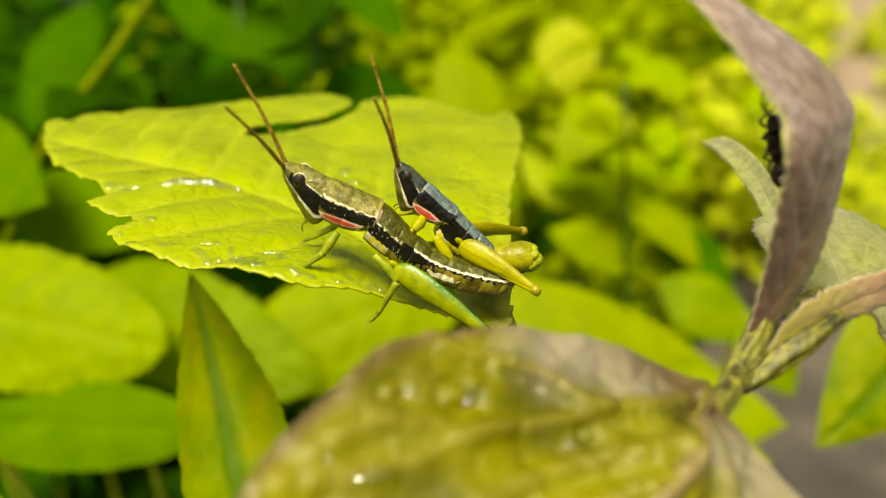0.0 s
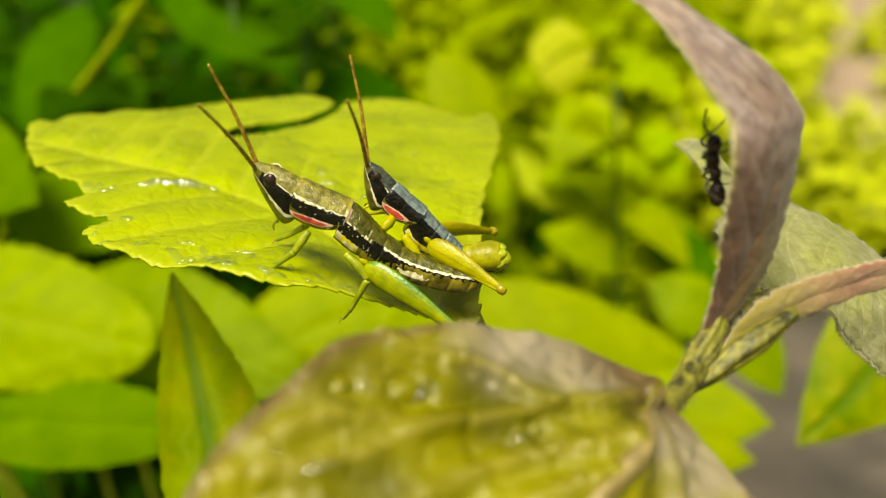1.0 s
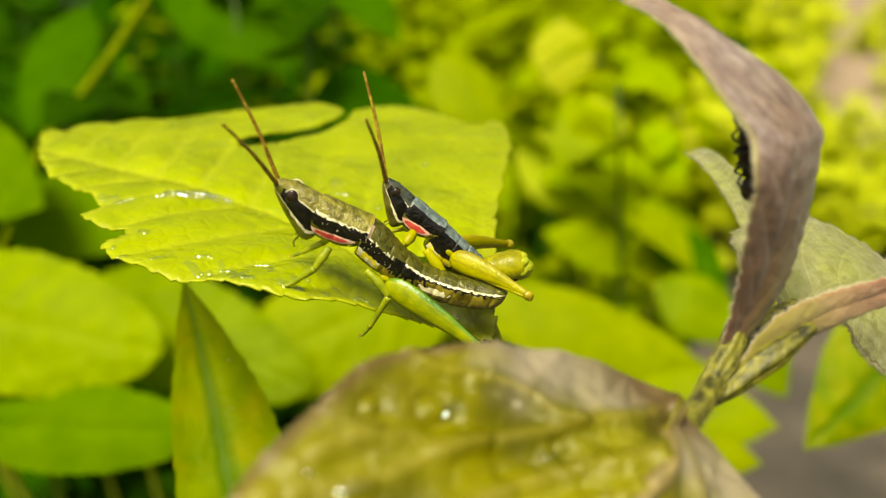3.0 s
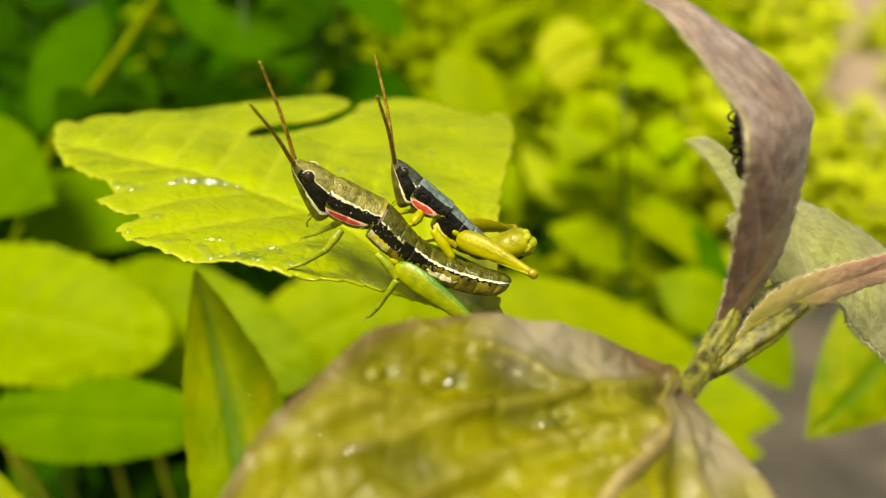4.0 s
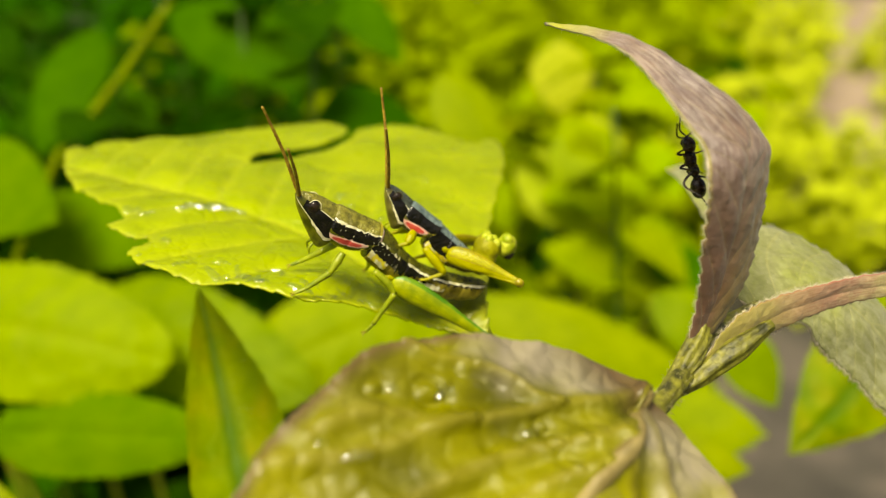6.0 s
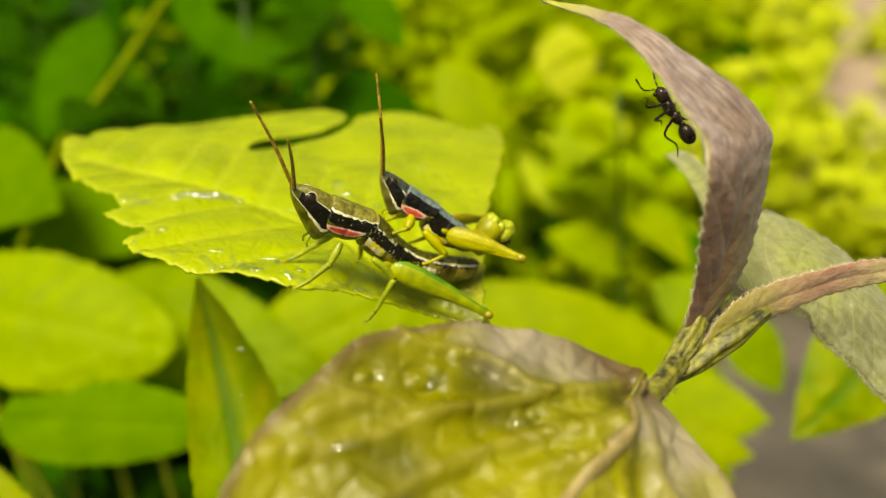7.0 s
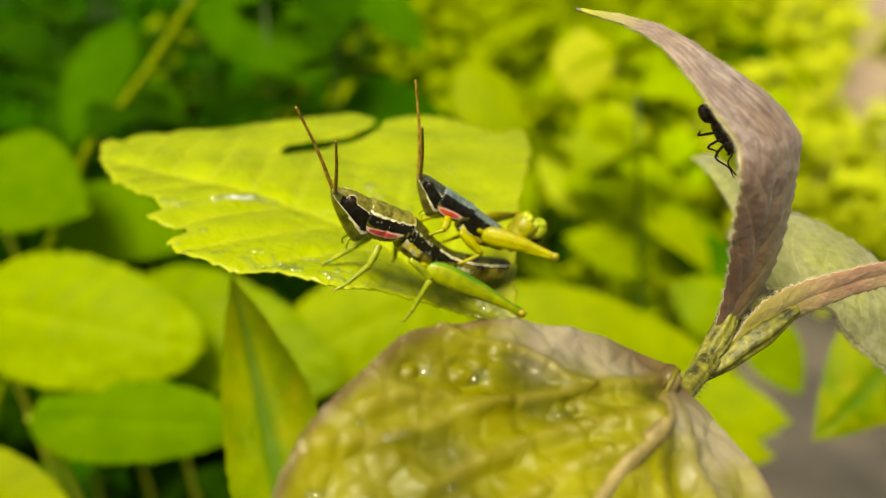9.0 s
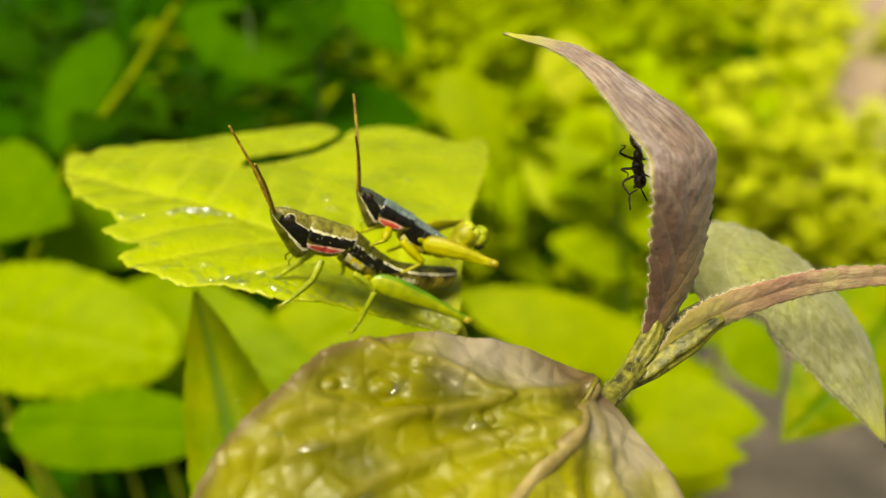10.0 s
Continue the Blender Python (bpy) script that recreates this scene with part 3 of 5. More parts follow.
# ---- the plant before it: broad leaf, stem, young purple shoot ----
shoot = thing("purple_shoot", (5, 95, 0), "hairy shoot with purple-brown young leaves and a wrinkled older leaf", "plant")
pits = random.Random(21)
PITS = [(0.475, 0.725, 1.5, 0.65), (0.54, 0.87, 1.0, 0.5), (0.35, 0.25, 1.2, 0.45), (0.33, 0.36, 0.9, 0.4)] + [
    (pits.uniform(0.25, 0.85), pits.uniform(0.08, 0.95), pits.uniform(0.5, 1.2), pits.uniform(0.12, 0.3)) for _ in range(8)]
front = blade([(24.2, 69.3, 454.2), (20.9, 62.7, 452.6), (17.2, 57.7, 451.2), (13.4, 52.9, 450), (6, 44, 447), (-2, 35, 443), (-10, 27, 438)],
              [(-0.6, 0.6, 0.5), (-0.66, 0.51, 0.55), (-0.7, 0.47, 0.535), (-0.76, 0.4, 0.51), (-0.72, 0.42, 0.53), (-0.7, 0.4, 0.5), (-0.7, 0.4, 0.5)],
              [(0.85, 0.3, -0.35), (0.92, 0.22, -0.35), (0.95, 0.02, -0.31), (0.93, -0.15, -0.35), (0.9, -0.2, -0.38), (0.88, -0.25, -0.4), (0.85, -0.3, -0.4)],
              [(0, 1.6), (0.06, 6.8), (0.167, 13.4), (0.28, 18.3), (0.39, 21.7), (0.5, 24.5), (0.6, 24.6), (0.722, 24), (0.83, 19), (1, 0.1)],
              [(0, 0.8), (0.08, 5.2), (0.167, 9.6), (0.333, 16.6), (0.5, 22), (0.7, 18), (0.88, 8), (1, 0.1)],
              nu=170, nv=70, cup=-0.05, veins=0, relief=1.0, teeth=48, tooth=0.012, rough=0.9, fine_rough=0.35, blister=0.3, valley=2.6, cell=0.16, skew=True, dimples=PITS,
              grooves=([(0, 0.04), (0.06, 0.19), (0.21, 0.4), (0.36, 0.475), (0.49, 0.55), (0.575, 0.65), (0.66, 0.78), (0.72, 0.96)],
                       [(0.25, 0.44), (0.283, 0.53), (0.308, 0.7), (0.358, 0.8), (0.41, 0.9), (0.43, 1.0)],
                       [(0.47, 0.54), (0.517, 0.6), (0.55, 0.725), (0.59, 0.825), (0.66, 0.9)],
                       [(0.14, 0.0), (0.26, 0.13), (0.37, 0.25), (0.5, 0.35), (0.65, 0.5)],
                       [(0.3, 0.0), (0.45, 0.12), (0.6, 0.22), (0.75, 0.35)],
                       [(0.0, -0.05), (0.12, -0.3), (0.3, -0.46), (0.5, -0.6)], [(0.2, 0.0), (0.32, -0.2), (0.5, -0.34)]))
front.verts.ensure_lookup_table()
ridge = [front.verts[i * 141 + 70].co + Vector((0.10, 0.12, -0.82)) for i in range(1, 151, 12)]
FRONT_SURFACE = surface_of(front)
broad = thicken(part("broad_leaf", front, LEAF_FRONT, shoot, "wrinkled olive leaf with purple-grey patches, wet"), 0.3)
bm = bmesh.new()
tube(bm, ridge, [0.7, 1.0, 1.1, 1.05, 0.95, 0.7], seg=16, n=70, ribs=3, rib=0.08)
part("midrib", bm, MIDRIB, broad, "raised pale olive midrib")
tall = blade([(33.4, 81.5, 452.1), (35.6, 81.0, 459.8), (36.6, 80.0, 468.3), (36.8, 79.5, 475.2), (36.3, 80.5, 479.2), (31.1, 82.0, 483.9), (25.4, 87.0, 488.5), (21.3, 92.0, 489.9), (16.0, 98.5, 490.5)],
             [(-0.85, -0.52, 0.08), (-0.85, -0.52, 0.08), (-0.79, -0.59, 0.15), (-0.79, -0.61, 0.1), (-0.85, -0.52, -0.08), (-0.78, -0.57, -0.26), (-0.73, -0.57, -0.37), (-0.52, -0.58, -0.63), (-0.5, -0.5, -0.7)],
             [(0.86, 0.44, -0.24), (0.86, 0.44, -0.24), (0.8, 0.58, -0.16), (0.73, 0.68, -0.07), (0.79, 0.61, -0.08), (0.76, 0.55, 0.35), (0.69, 0.62, 0.37), (0.64, 0.52, 0.57), (0.6, 0.5, 0.6)],
             [(0, 1.2), (0.06, 2.0), (0.125, 2.9), (0.25, 5.1), (0.375, 5.6), (0.5, 5.2), (0.625, 3.2), (0.75, 1.6), (0.875, 0.75), (1, 0.12)],
             [(0, 1.2), (0.06, 2.4), (0.125, 3.6), (0.25, 6.0), (0.375, 6.7), (0.5, 5.9), (0.625, 2.9), (0.75, 1.6), (0.875, 0.8), (1, 0.12)],
             nu=130, nv=24, cup=-0.14, veins=11, relief=0.18, teeth=34, tooth=0.14, tooth_to=0.42, rough=0.25, skew=True)
down = fuzz(tall, 10000, 0.65, 1500)
tall_leaf = leaf = thicken(part("young_leaf", tall, LEAF_PURPLE, shoot, "arching purple-brown downy young leaf"), 0.35)
part("hairs", down, HAIR, leaf, "fine pale hairs")
small = blade([(43, 96, 453), (43.5, 107, 458.5), (43.6, 118, 460.3), (43.2, 128, 460.3), (42.2, 135.5, 458.8)],
              [(-0.65, -0.1, -0.55)] * 5, [(0.6, 0.1, 0.7)] * 5,
              [(0, 0.8), (0.35, 1.6), (0.65, 1.5), (0.85, 0.9), (1, 0.15)], [(0, 0.8), (0.35, 1.6), (0.65, 1.4), (0.85, 0.9), (1, 0.15)],
              nu=40, nv=8, cup=0.15, veins=9, relief=0.06, teeth=22, tooth=0.12, rough=0.1)
down = fuzz(small, 2200, 0.6, 700)
leaf = thicken(part("young_leaf", small, LEAF_GREY, shoot, "small grey-green downy young leaf"), 0.35)
part("hairs", down, HAIR, leaf, "fine pale hairs")
droop = blade([(44, 91, 453), (53, 97, 454), (61.5, 97.5, 449.5), (69, 95, 440.5), (73, 92, 429)],
              [(0.2, 0.9, 0.4), (0.2, 0.9, 0.4), (0.3, 0.9, 0.35), (0.5, 0.85, 0.25), (0.6, 0.8, 0.2)],
              [(-0.2, -0.75, -0.6), (-0.3, -0.75, -0.6), (-0.5, -0.7, -0.5), (-0.8, -0.55, -0.2), (-0.85, -0.5, 0)],
              [(0, 2.5), (0.05, 9), (0.12, 12.6), (0.25, 11.4), (0.42, 9.2), (0.7, 7.5), (0.87, 4), (1, 0.2)], [(0, 1.2), (0.15, 4.5), (0.3, 7.4), (0.5, 8.6), (0.75, 6.8), (0.9, 3.2), (1, 0.2)],
              nu=60, nv=14, cup=-0.12, veins=9, relief=0.25, teeth=34, tooth=0.08, rough=0.2)
down = fuzz(droop, 9000, 0.85, 1300)
leaf = thicken(part("young_leaf", droop, LEAF_GREY, shoot, "drooping grey-green downy young leaf"), 0.35)
part("hairs", down, HAIR, leaf, "fine pale hairs")
fold = blade([(35, 80, 451.5), (40, 82, 455), (46.5, 84, 457.2), (55, 86, 458.7), (66, 88, 458.7), (76, 91, 456)],
             [(-0.2, -0.2, 0.9)] * 6, [(0.1, -0.3, -0.9)] * 6,
             [(0, 0.9), (0.2, 2.4), (0.45, 1.95), (0.8, 1.2), (1, 0.1)], [(0, 0.9), (0.2, 2.0), (0.45, 1.7), (0.8, 1.1), (1, 0.1)],
             nu=90, nv=14, cup=-0.3, veins=14, relief=0.07, teeth=36, tooth=0.16, rough=0.3)
down = fuzz(fold, 4200, 0.7, 1400)
leaf = thicken(part("young_leaf", fold, LEAF_PINK, shoot, "folded purple-pink young leaf with a toothed edge"), 0.35)
part("hairs", down, HAIR, leaf, "fine pale hairs")
bm = bmesh.new()
tube(bm, [(5, 95, 0), (6, 90, 200), (8, 80, 370), (16, 68, 432), (24, 69, 449), (28.5, 74, 450.5), (33, 81, 451), (36, 84, 453.5)],
     [3.2, 2.6, 2.0, 1.6, 1.5, 1.25, 1.5, 1.0], seg=36, n=60, ribs=7, rib=0.07)
down = fuzz_tube(bm)
stem = part("stem", bm, STEM, shoot, "ridged hairy olive stem")
part("hairs", down, STEM_HAIR, stem, "fine pale hairs")
for pts, rad in (([(28.5, 74.6, 449.6), (31, 78.4, 450.8), (33.4, 80.9, 453.5), (34.8, 83.0, 456.5)], [0.7, 1.25, 1.4, 0.8]),
                 ([(30.5, 77.4, 448.9), (34.0, 79.2, 450.4), (38.4, 80.6, 453.2), (43.0, 82.6, 455.6)], [0.7, 1.3, 1.5, 0.7]),
                 ([(31.5, 80, 449.8), (35.5, 83.6, 451.2), (40, 88.5, 452.4), (45, 92.5, 453.2)], [0.6, 1.2, 1.1, 0.7]),
                 ([(31, 77.6, 450.6), (33.2, 79.6, 452.2), (35.2, 81.8, 454.6)], [0.6, 0.95, 0.5])):
    bm = bmesh.new()
    tube(bm, pts, rad, seg=30, n=22, ribs=6, rib=0.11)
    part("leaf_base", bm, STEM, shoot)


# ---- grasshoppers ----
def loft(sections, bands, seg=150, nx=210, rings=()):
    """A body along -x from sections (x, top, bottom, half width); bands: x and the angle from the top, to a material index."""
    bm = bmesh.new()
    prof = through_points(sections, nx)
    grid = []
    for x, top, bot, hw in prof:
        zc, hh = (top + bot) / 2, max((top - bot) / 2, 0.02)
        g = 1.0
        for x0, x1, step, depth in rings:
            if x1 <= x <= x0:
                g -= depth * math.exp(-((((x0 - x) / step + 0.5) % 1.0 - 0.5) / 0.09) ** 2)
        row = []
        for s in range(seg):
            q = 2 * math.pi * s / seg
            cy, cz = math.sin(q), math.cos(q)
            f = g * (1 + 0.012 * noise.noise(Vector((x * 1.3, cy * 2, cz * 2))))
            row.append(bm.verts.new((x, hw * f * math.copysign(abs(cy) ** 0.85, cy), zc + hh * f * math.copysign(abs(cz) ** 0.9, cz))))
        grid.append(row)
    for (r, s, p) in zip(grid, grid[1:], prof):
        for i in range(seg):
            f = bm.faces.new((r[i], s[i], s[(i + 1) % seg], r[(i + 1) % seg]))
            q = 360 * (i + 0.5) / seg
            f.material_index = bands(p[0], min(q, 360 - q))
    for row, flip in ((grid[0], 0), (grid[-1], 1)):
        c = bm.verts.new(sum((v.co for v in row), Vector()) / seg)
        for i in range(seg):
            bm.faces.new((row[i], row[(i + 1) % seg], c) if not flip else (row[(i + 1) % seg], row[i], c)).material_index = bands(row[0].co.x, 90)
    bmesh.ops.recalc_face_normals(bm, faces=bm.faces)
    return bm


def blotch(x, q, scale=1.0, seed=0.0):
    return noise.noise(Vector((x * scale, q * 0.035 * scale, seed)))


def jointed(name, root, mats, pts, radii, label="", flat=1.0, n=22, seg=10):
    bm = bmesh.new()
    tube(bm, pts, radii, seg=seg, n=n, flat=flat)
    return part(name, bm, mats, root, label)


def grasshopper(name, label, k, female):
    """Head towards +x, left flank +y, in its own millimetres; the crown of the head is the origin."""
    root = thing(name, (0, 0, 0), label, "grasshopper")
    back, cheek = (OLIVE, FACE) if female else (BLUE, FACE_DARK)
    S = lambda rows: [tuple(k * c for c in r) for r in rows]
    P3 = lambda *p: tuple(k * c for c in p)

    def head_bands(x, q):
        x = x / k
        w = 3 * blotch(x, q, 2.0)
        if q < 60 + w:
            return 0
        if q < 63.5 + w and x < -3.3:
            return 2 if female or x < -4.6 else 1
        line = 103 + 1.0 * (x + 3) ** 2 * 0.3
        if q < line and x < -1.2:
            return 1
        if line <= q < line + (4.5 if x > -3 else 8.5) + w:
            return 2
        return 3

    bm = loft(S([(0.2, 0.3, -0.2, 0.25), (-0.6, 0.75, -1.4, 0.8), (-1.8, 1.0, -2.6, 1.25), (-3.2, 1.1, -3.8, 1.65), (-4.6, 1.05, -4.9, 1.85), (-5.8, 0.95, -5.6, 1.8), (-6.6, 0.8, -5.2, 1.7), (-7.2, 0.5, -4.0, 1.6)]), head_bands)
    head = part("head", bm, [back if female else SLATE, BLACK, CREAM, cheek], root)
    for s in (1, -1):
        bm = bmesh.new()
        ball(bm, P3(-2.5, 1.22 * s, -0.25), P3(0.78, 0.52, 0.94), seg=24)
        eye = part("eye", bm, EYE_DARK, head, "glossy dark brown eye")
        bm = bmesh.new()
        tube(bm, [P3(-2.5 + 0.9 * math.cos(a), (1.34 + 0.1 * abs(math.cos(a))) * s, -0.25 + 1.06 * math.sin(a)) for a in np.linspace(0.3, 2.9, 9)], [0.07 * k] * 3, seg=6, n=24)
        part("brow", bm, CREAM if female else cheek, head, "pale ridge round the eye" if female else "")
        jointed("palp", head, LEG_GREEN, [P3(-5.2, 0.5 * s, -5.0), P3(-4.9, 0.9 * s, -6.0), P3(-5.3, 1.0 * s, -6.7)], [0.2 * k, 0.18 * k, 0.1 * k], n=8)

    def pron_bands(x, q):
        x = x / k
        w = 4 * blotch(x, q, 2.0, 4)
        if x < -12.62 and q < 95 and female:
            return 2
        if female and x < -12.3 and q < 62:
            return 7
        if q < (62 if female else 51) + w:
            return 0
        if q < 66.5 + 1.4 * w + 5 * smoothstep(-10.5, -7.0, x) and female:
            return 2
        r = ((x + 8.7) / (2.15 if female else 1.95)) ** 2 + ((q - 113 - 2.2 * (x + 8.7)) / (9.5 if female else 13)) ** 2
        if r < 1:
            return 4
        if r < 1.9:
            return 5
        if q < 100 + w:
            return 2 if female and blotch(x, q, 6, 2) > 0.6 else 1
        return 3 if x > -11 or blotch(x, q, 1.4, 7) < 0 else 6

    bm = loft(S([(-5.7, 0.95, -3.4, 1.75), (-6.2, 1.12, -4.0, 2.0), (-8.0, 1.15, -4.3, 2.15), (-10.0, 1.1, -4.1, 2.25), (-11.6, 1.1, -3.4, 2.35), (-12.6, 1.18, -2.6, 2.4), (-12.75, 0.9, -2.2, 2.2)]),
              pron_bands, rings=[(-5.7 * k, -12.8 * k, 3.3 * k, 0.03)])
    part("pronotum", bm, [back, BLACK, CREAM, cheek, RED, PINK, YELLOW, KNEE], root, "saddle with a black stripe and a red, pink-rimmed patch")

    def body_bands(x, q):
        x = x / k
        w = 4.0 * blotch(x, q, 2.2, 9)
        if female:
            if x > -13.0 and 22 < q < 66:
                return 5
            if q < 62 - 17 * smoothstep(-15.0, -19.0, x) + w:
                return 0
            if x > -17:
                if q < 67 + w:
                    return 2 if blotch(x, q, 3, 1) > 0 else 0
                if q < 99 + w:
                    return 2 if blotch(x, q, 6, 3) > 0.55 else 1
                return (6 if blotch(x, q, 1.3, 5) > -0.05 else 2) if q < 128 + w and x > -15.5 else 3
            if q < 54 + 2.2 * w and x < -18.5:
                return 2
            if ((x + 23.2) / 1.8) ** 2 + ((q - 90) / 11) ** 2 < 1 + 0.3 * w:
                return 2
            if q < 100 - 37 * smoothstep(-17.5, -22.5, x) + 3.5 * w:
                return 1
            return 1 if x > -22 and q < 112 and blotch(x, q, 2.6, 14) > 0.12 else 3
        if q < 49 + w:
            return 0
        if q < 112 + w:
            return 1
        return (6 if blotch(x, q, 1.3, 5) > -0.1 else 2) if q < 140 and x > -18 else 3

    if female:
        rows = [(-12.3, 1.02, -4.2, 2.3), (-14.5, 0.45, -5.0, 2.35), (-18.0, -1.1, -5.6, 2.2), (-21.5, -1.9, -5.8, 2.05), (-25.0, -1.6, -5.5, 2.05), (-28.5, -0.9, -4.7, 1.9), (-31.0, -0.3, -3.5, 1.5), (-32.0, -0.5, -2.5, 0.5)]
    else:
        rows = [(-12.3, 1.02, -4.6, 2.25), (-14.5, 0.8, -5.5, 2.25), (-18.0, 0.5, -5.2, 2.15), (-20.5, 0.35, -4.5, 2.05), (-22.6, 0.0, -3.9, 1.85), (-23.8, -0.8, -3.1, 1.2)]
    part("abdomen", loft(S(rows), body_bands, nx=300, rings=[(-16 * k, -31.5 * k, 2.4 * k, 0.06)]), [OLIVE_SHADE_TONED if female else back, BLACK, CREAM, BELLY, RED, PINK, YELLOW], root, "ringed abdomen with a pale wavy line")
    if not female:
        for s in (1, -1):
            bm = bmesh.new()
            ball(bm, P3(-18.2, 1.85 * s, -0.6), P3(0.42, 0.2, 0.42), seg=12)
            part("ear", bm, STEM, root, "small grey ear disc")
    # hind legs
    for s in (1, -1):
        leg = LEG_GREEN if female else LEG_YELLOW
        a, b = (Vector((-17.4, 2.4 * s, -5.1)), Vector((-32.2, 8.0 * s, -5.2))) if female else (Vector((-12.6, 2.0 * s, -1.9)), Vector((-21.9, 6.6 * s, 1.7) if s > 0 else (-20.4, -7.4, 2.0)))
        bm = bmesh.new()
        ax = (b - a).normalized()
        wide = (Vector((0, 0, 1)) - ax * ax.z).normalized()
        thin = ax.cross(wide)
        fat = 1.6 if female else 1.35
        ring = []
        for i in range(41):
            u = i / 40
            w = fat * along([(0, 0.38), (0.07, 0.85), (0.22, 1.0), (0.48, 0.80), (0.72, 0.52), (0.9, 0.39), (1, 0.38)], u)
            c = a.lerp(b, u) + wide * (0.3 * math.sin(math.pi * u))
            row = []
            for t in range(28):
                q = 2 * math.pi * t / 28
                ridge = 1 + 0.06 * max(0, math.cos(2 * q)) ** 6 + 0.05 * max(0, math.cos(4 * q)) ** 8
                row.append(bm.verts.new(c + wide * (w * math.cos(q) * ridge) + thin * (0.5 * w * math.sin(q) * ridge)))
            ring.append(row)
        for r, t in zip(ring, ring[1:]):
            for i in range(28):
                side = math.cos(2 * math.pi * (i + 0.5) / 28)
                bm.faces.new((r[i], r[(i + 1) % 28], t[(i + 1) % 28], t[i])).material_index = int(side > 0.8 or (not female and -0.24 < side < -0.1))
        for r in (ring[0], ring[-1]):
            bm.faces.new(r)
        bmesh.ops.recalc_face_normals(bm, faces=bm.faces)
        femur = part("hind_femur", bm, [leg, LEG_EDGE if female else LEG_OLIVE], root)
        bm = bmesh.new()
        ball(bm, b + ax * 0.1, (0.72, 0.52, 0.62), seg=14)
        for z in (0.3, -0.3):
            ball(bm, b + ax * 0.35 + wide * z, (0.4, 0.3, 0.26), seg=12)
        part("knee", bm, KNEE, femur, "olive-brown knee")
        tip = a.lerp(b, 0.2) - wide * 1.0 - thin * 0.3
        jointed("hind_tibia", root, leg, [b - wide * 0.2, b.lerp(tip, 0.5) - wide * 0.1, tip], [0.3, 0.24, 0.2])
        bm = bmesh.new()
        ball(bm, a + Vector((0.35, -0.45 * s, 0.15)), (0.7, 0.3, 0.42), seg=14)
        part("coxa", bm, LEG_YELLOW, root, "yellow-green hip joint")
    return root


female = grasshopper("grasshopper", "olive female grasshopper with black stripe and red flank patch", 1.0, True)
male = grasshopper("grasshopper", "smaller blue-backed male grasshopper riding on the female", 0.76, False)

# fore and middle legs of the female, gripping the leaf
for pts in ([(-9.2, 1.6, -4.4), (-8.7, 2.6, -7.4), (-7.0, 2.4, -11.0), (-5.9, 2.4, -12.3)],
            [(-9.2, -1.6, -4.4), (-8.6, -3.4, -7.0), (-6.8, -4.4, -10.4), (-5.9, -4.6, -11.6)],
            [(-14.5, 2.0, -4.9), (-18.4, 3.2, -6.3), (-18.2, 3.0, -12.0), (-17.9, 2.9, -13.6)],
            [(-14.5, -2.0, -4.9), (-15.4, -5.0, -5.4), (-17.0, -6.4, -7.6), (-17.2, -6.8, -8.6)]):
    jointed("femur", female, LEG_SLIM, [pts[0], Vector(pts[0]).lerp(Vector(pts[1]), 0.5) + Vector((0, 0, 0.2)), pts[1]], [0.46, 0.62, 0.4], n=12)
    jointed("tibia", female, LEG_SLIM, pts[1:3], [0.48, 0.38, 0.32], n=12)
    foot = jointed("foot", female, LEG_SLIM, pts[2:], [0.22, 0.26, 0.2], n=8)
    for s in (0.5, -0.5):
        e = Vector(pts[3])
        jointed("claw", foot, KNEE, [e, e + Vector((0.3, s * 0.6, -0.25)), e + Vector((0.3, s, -0.6))], [0.12, 0.09, 0.03], n=6, seg=6)
# legs of the male, clasping her back
for pts in ([(-7.0, 1.3, -2.6), (-6.9, 2.7, -4.2), (-5.6, 2.4, -6.0), (-5.0, 2.2, -6.5)],
            [(-7.0, -1.3, -2.6), (-6.8, -2.7, -4.2), (-5.6, -2.6, -5.8), (-5.0, -2.5, -6.3)],
            [(-9.6, 1.7, -3.3), (-14.0, 2.9, -4.3), (-12.4, 3.1, -6.6), (-11.8, 3.0, -7.2)],
            [(-10.6, -1.5, -3.2), (-12.6, -2.8, -4.4), (-11.2, -3.0, -6.4), (-10.6, -3.0, -7.0)]):
    jointed("femur", male, LEG_YELLOW, [pts[0], Vector(pts[0]).lerp(Vector(pts[1]), 0.5), pts[1]], [0.55, 0.75, 0.45], n=10)
    jointed("tibia", male, LEG_YELLOW, pts[1:3], [0.34, 0.26, 0.22], n=10)
    jointed("foot", male, LEG_YELLOW, pts[2:], [0.22, 0.2, 0.2], n=8)

# swollen end of the male's abdomen, which lifts, and the lobe that it pushes out
bm = bmesh.new()
tube(bm, [(0.9, 0, 0), (-1.0, 0, 0.05), (-2.8, 0, 0.15), (-4.6, 0, 0.2)],
     [1.0, 1.45, 1.72, 1.7, 1.86, 1.95, 1.9, 2.0, 1.98, 1.85, 1.7], seg=30, n=66)
for c, r in (((-4.5, 0.75, 0.75), (0.95, 0.85, 0.75)), ((-4.5, -0.75, 0.75), (0.95, 0.85, 0.75)), ((-4.3, 0.0, 1.15), (1.0, 0.75, 0.6)), ((-4.3, 0.9, -0.5), (0.9, 0.8, 0.8)), ((-4.3, -0.9, -0.5), (0.9, 0.8, 0.8))):
    ball(bm, c, r, mat=1, seg=18)
tail_tip = part("abdomen_tip", bm, [TIP, TIP_END], male, "swollen yellow-green end of the abdomen")
bm = bmesh.new()
ball(bm, (0, 0, 0), (1.75, 1.5, 1.5), seg=24)
ball(bm, (-1.0, 0.55, 0.4), (0.9, 0.85, 0.9), seg=18)
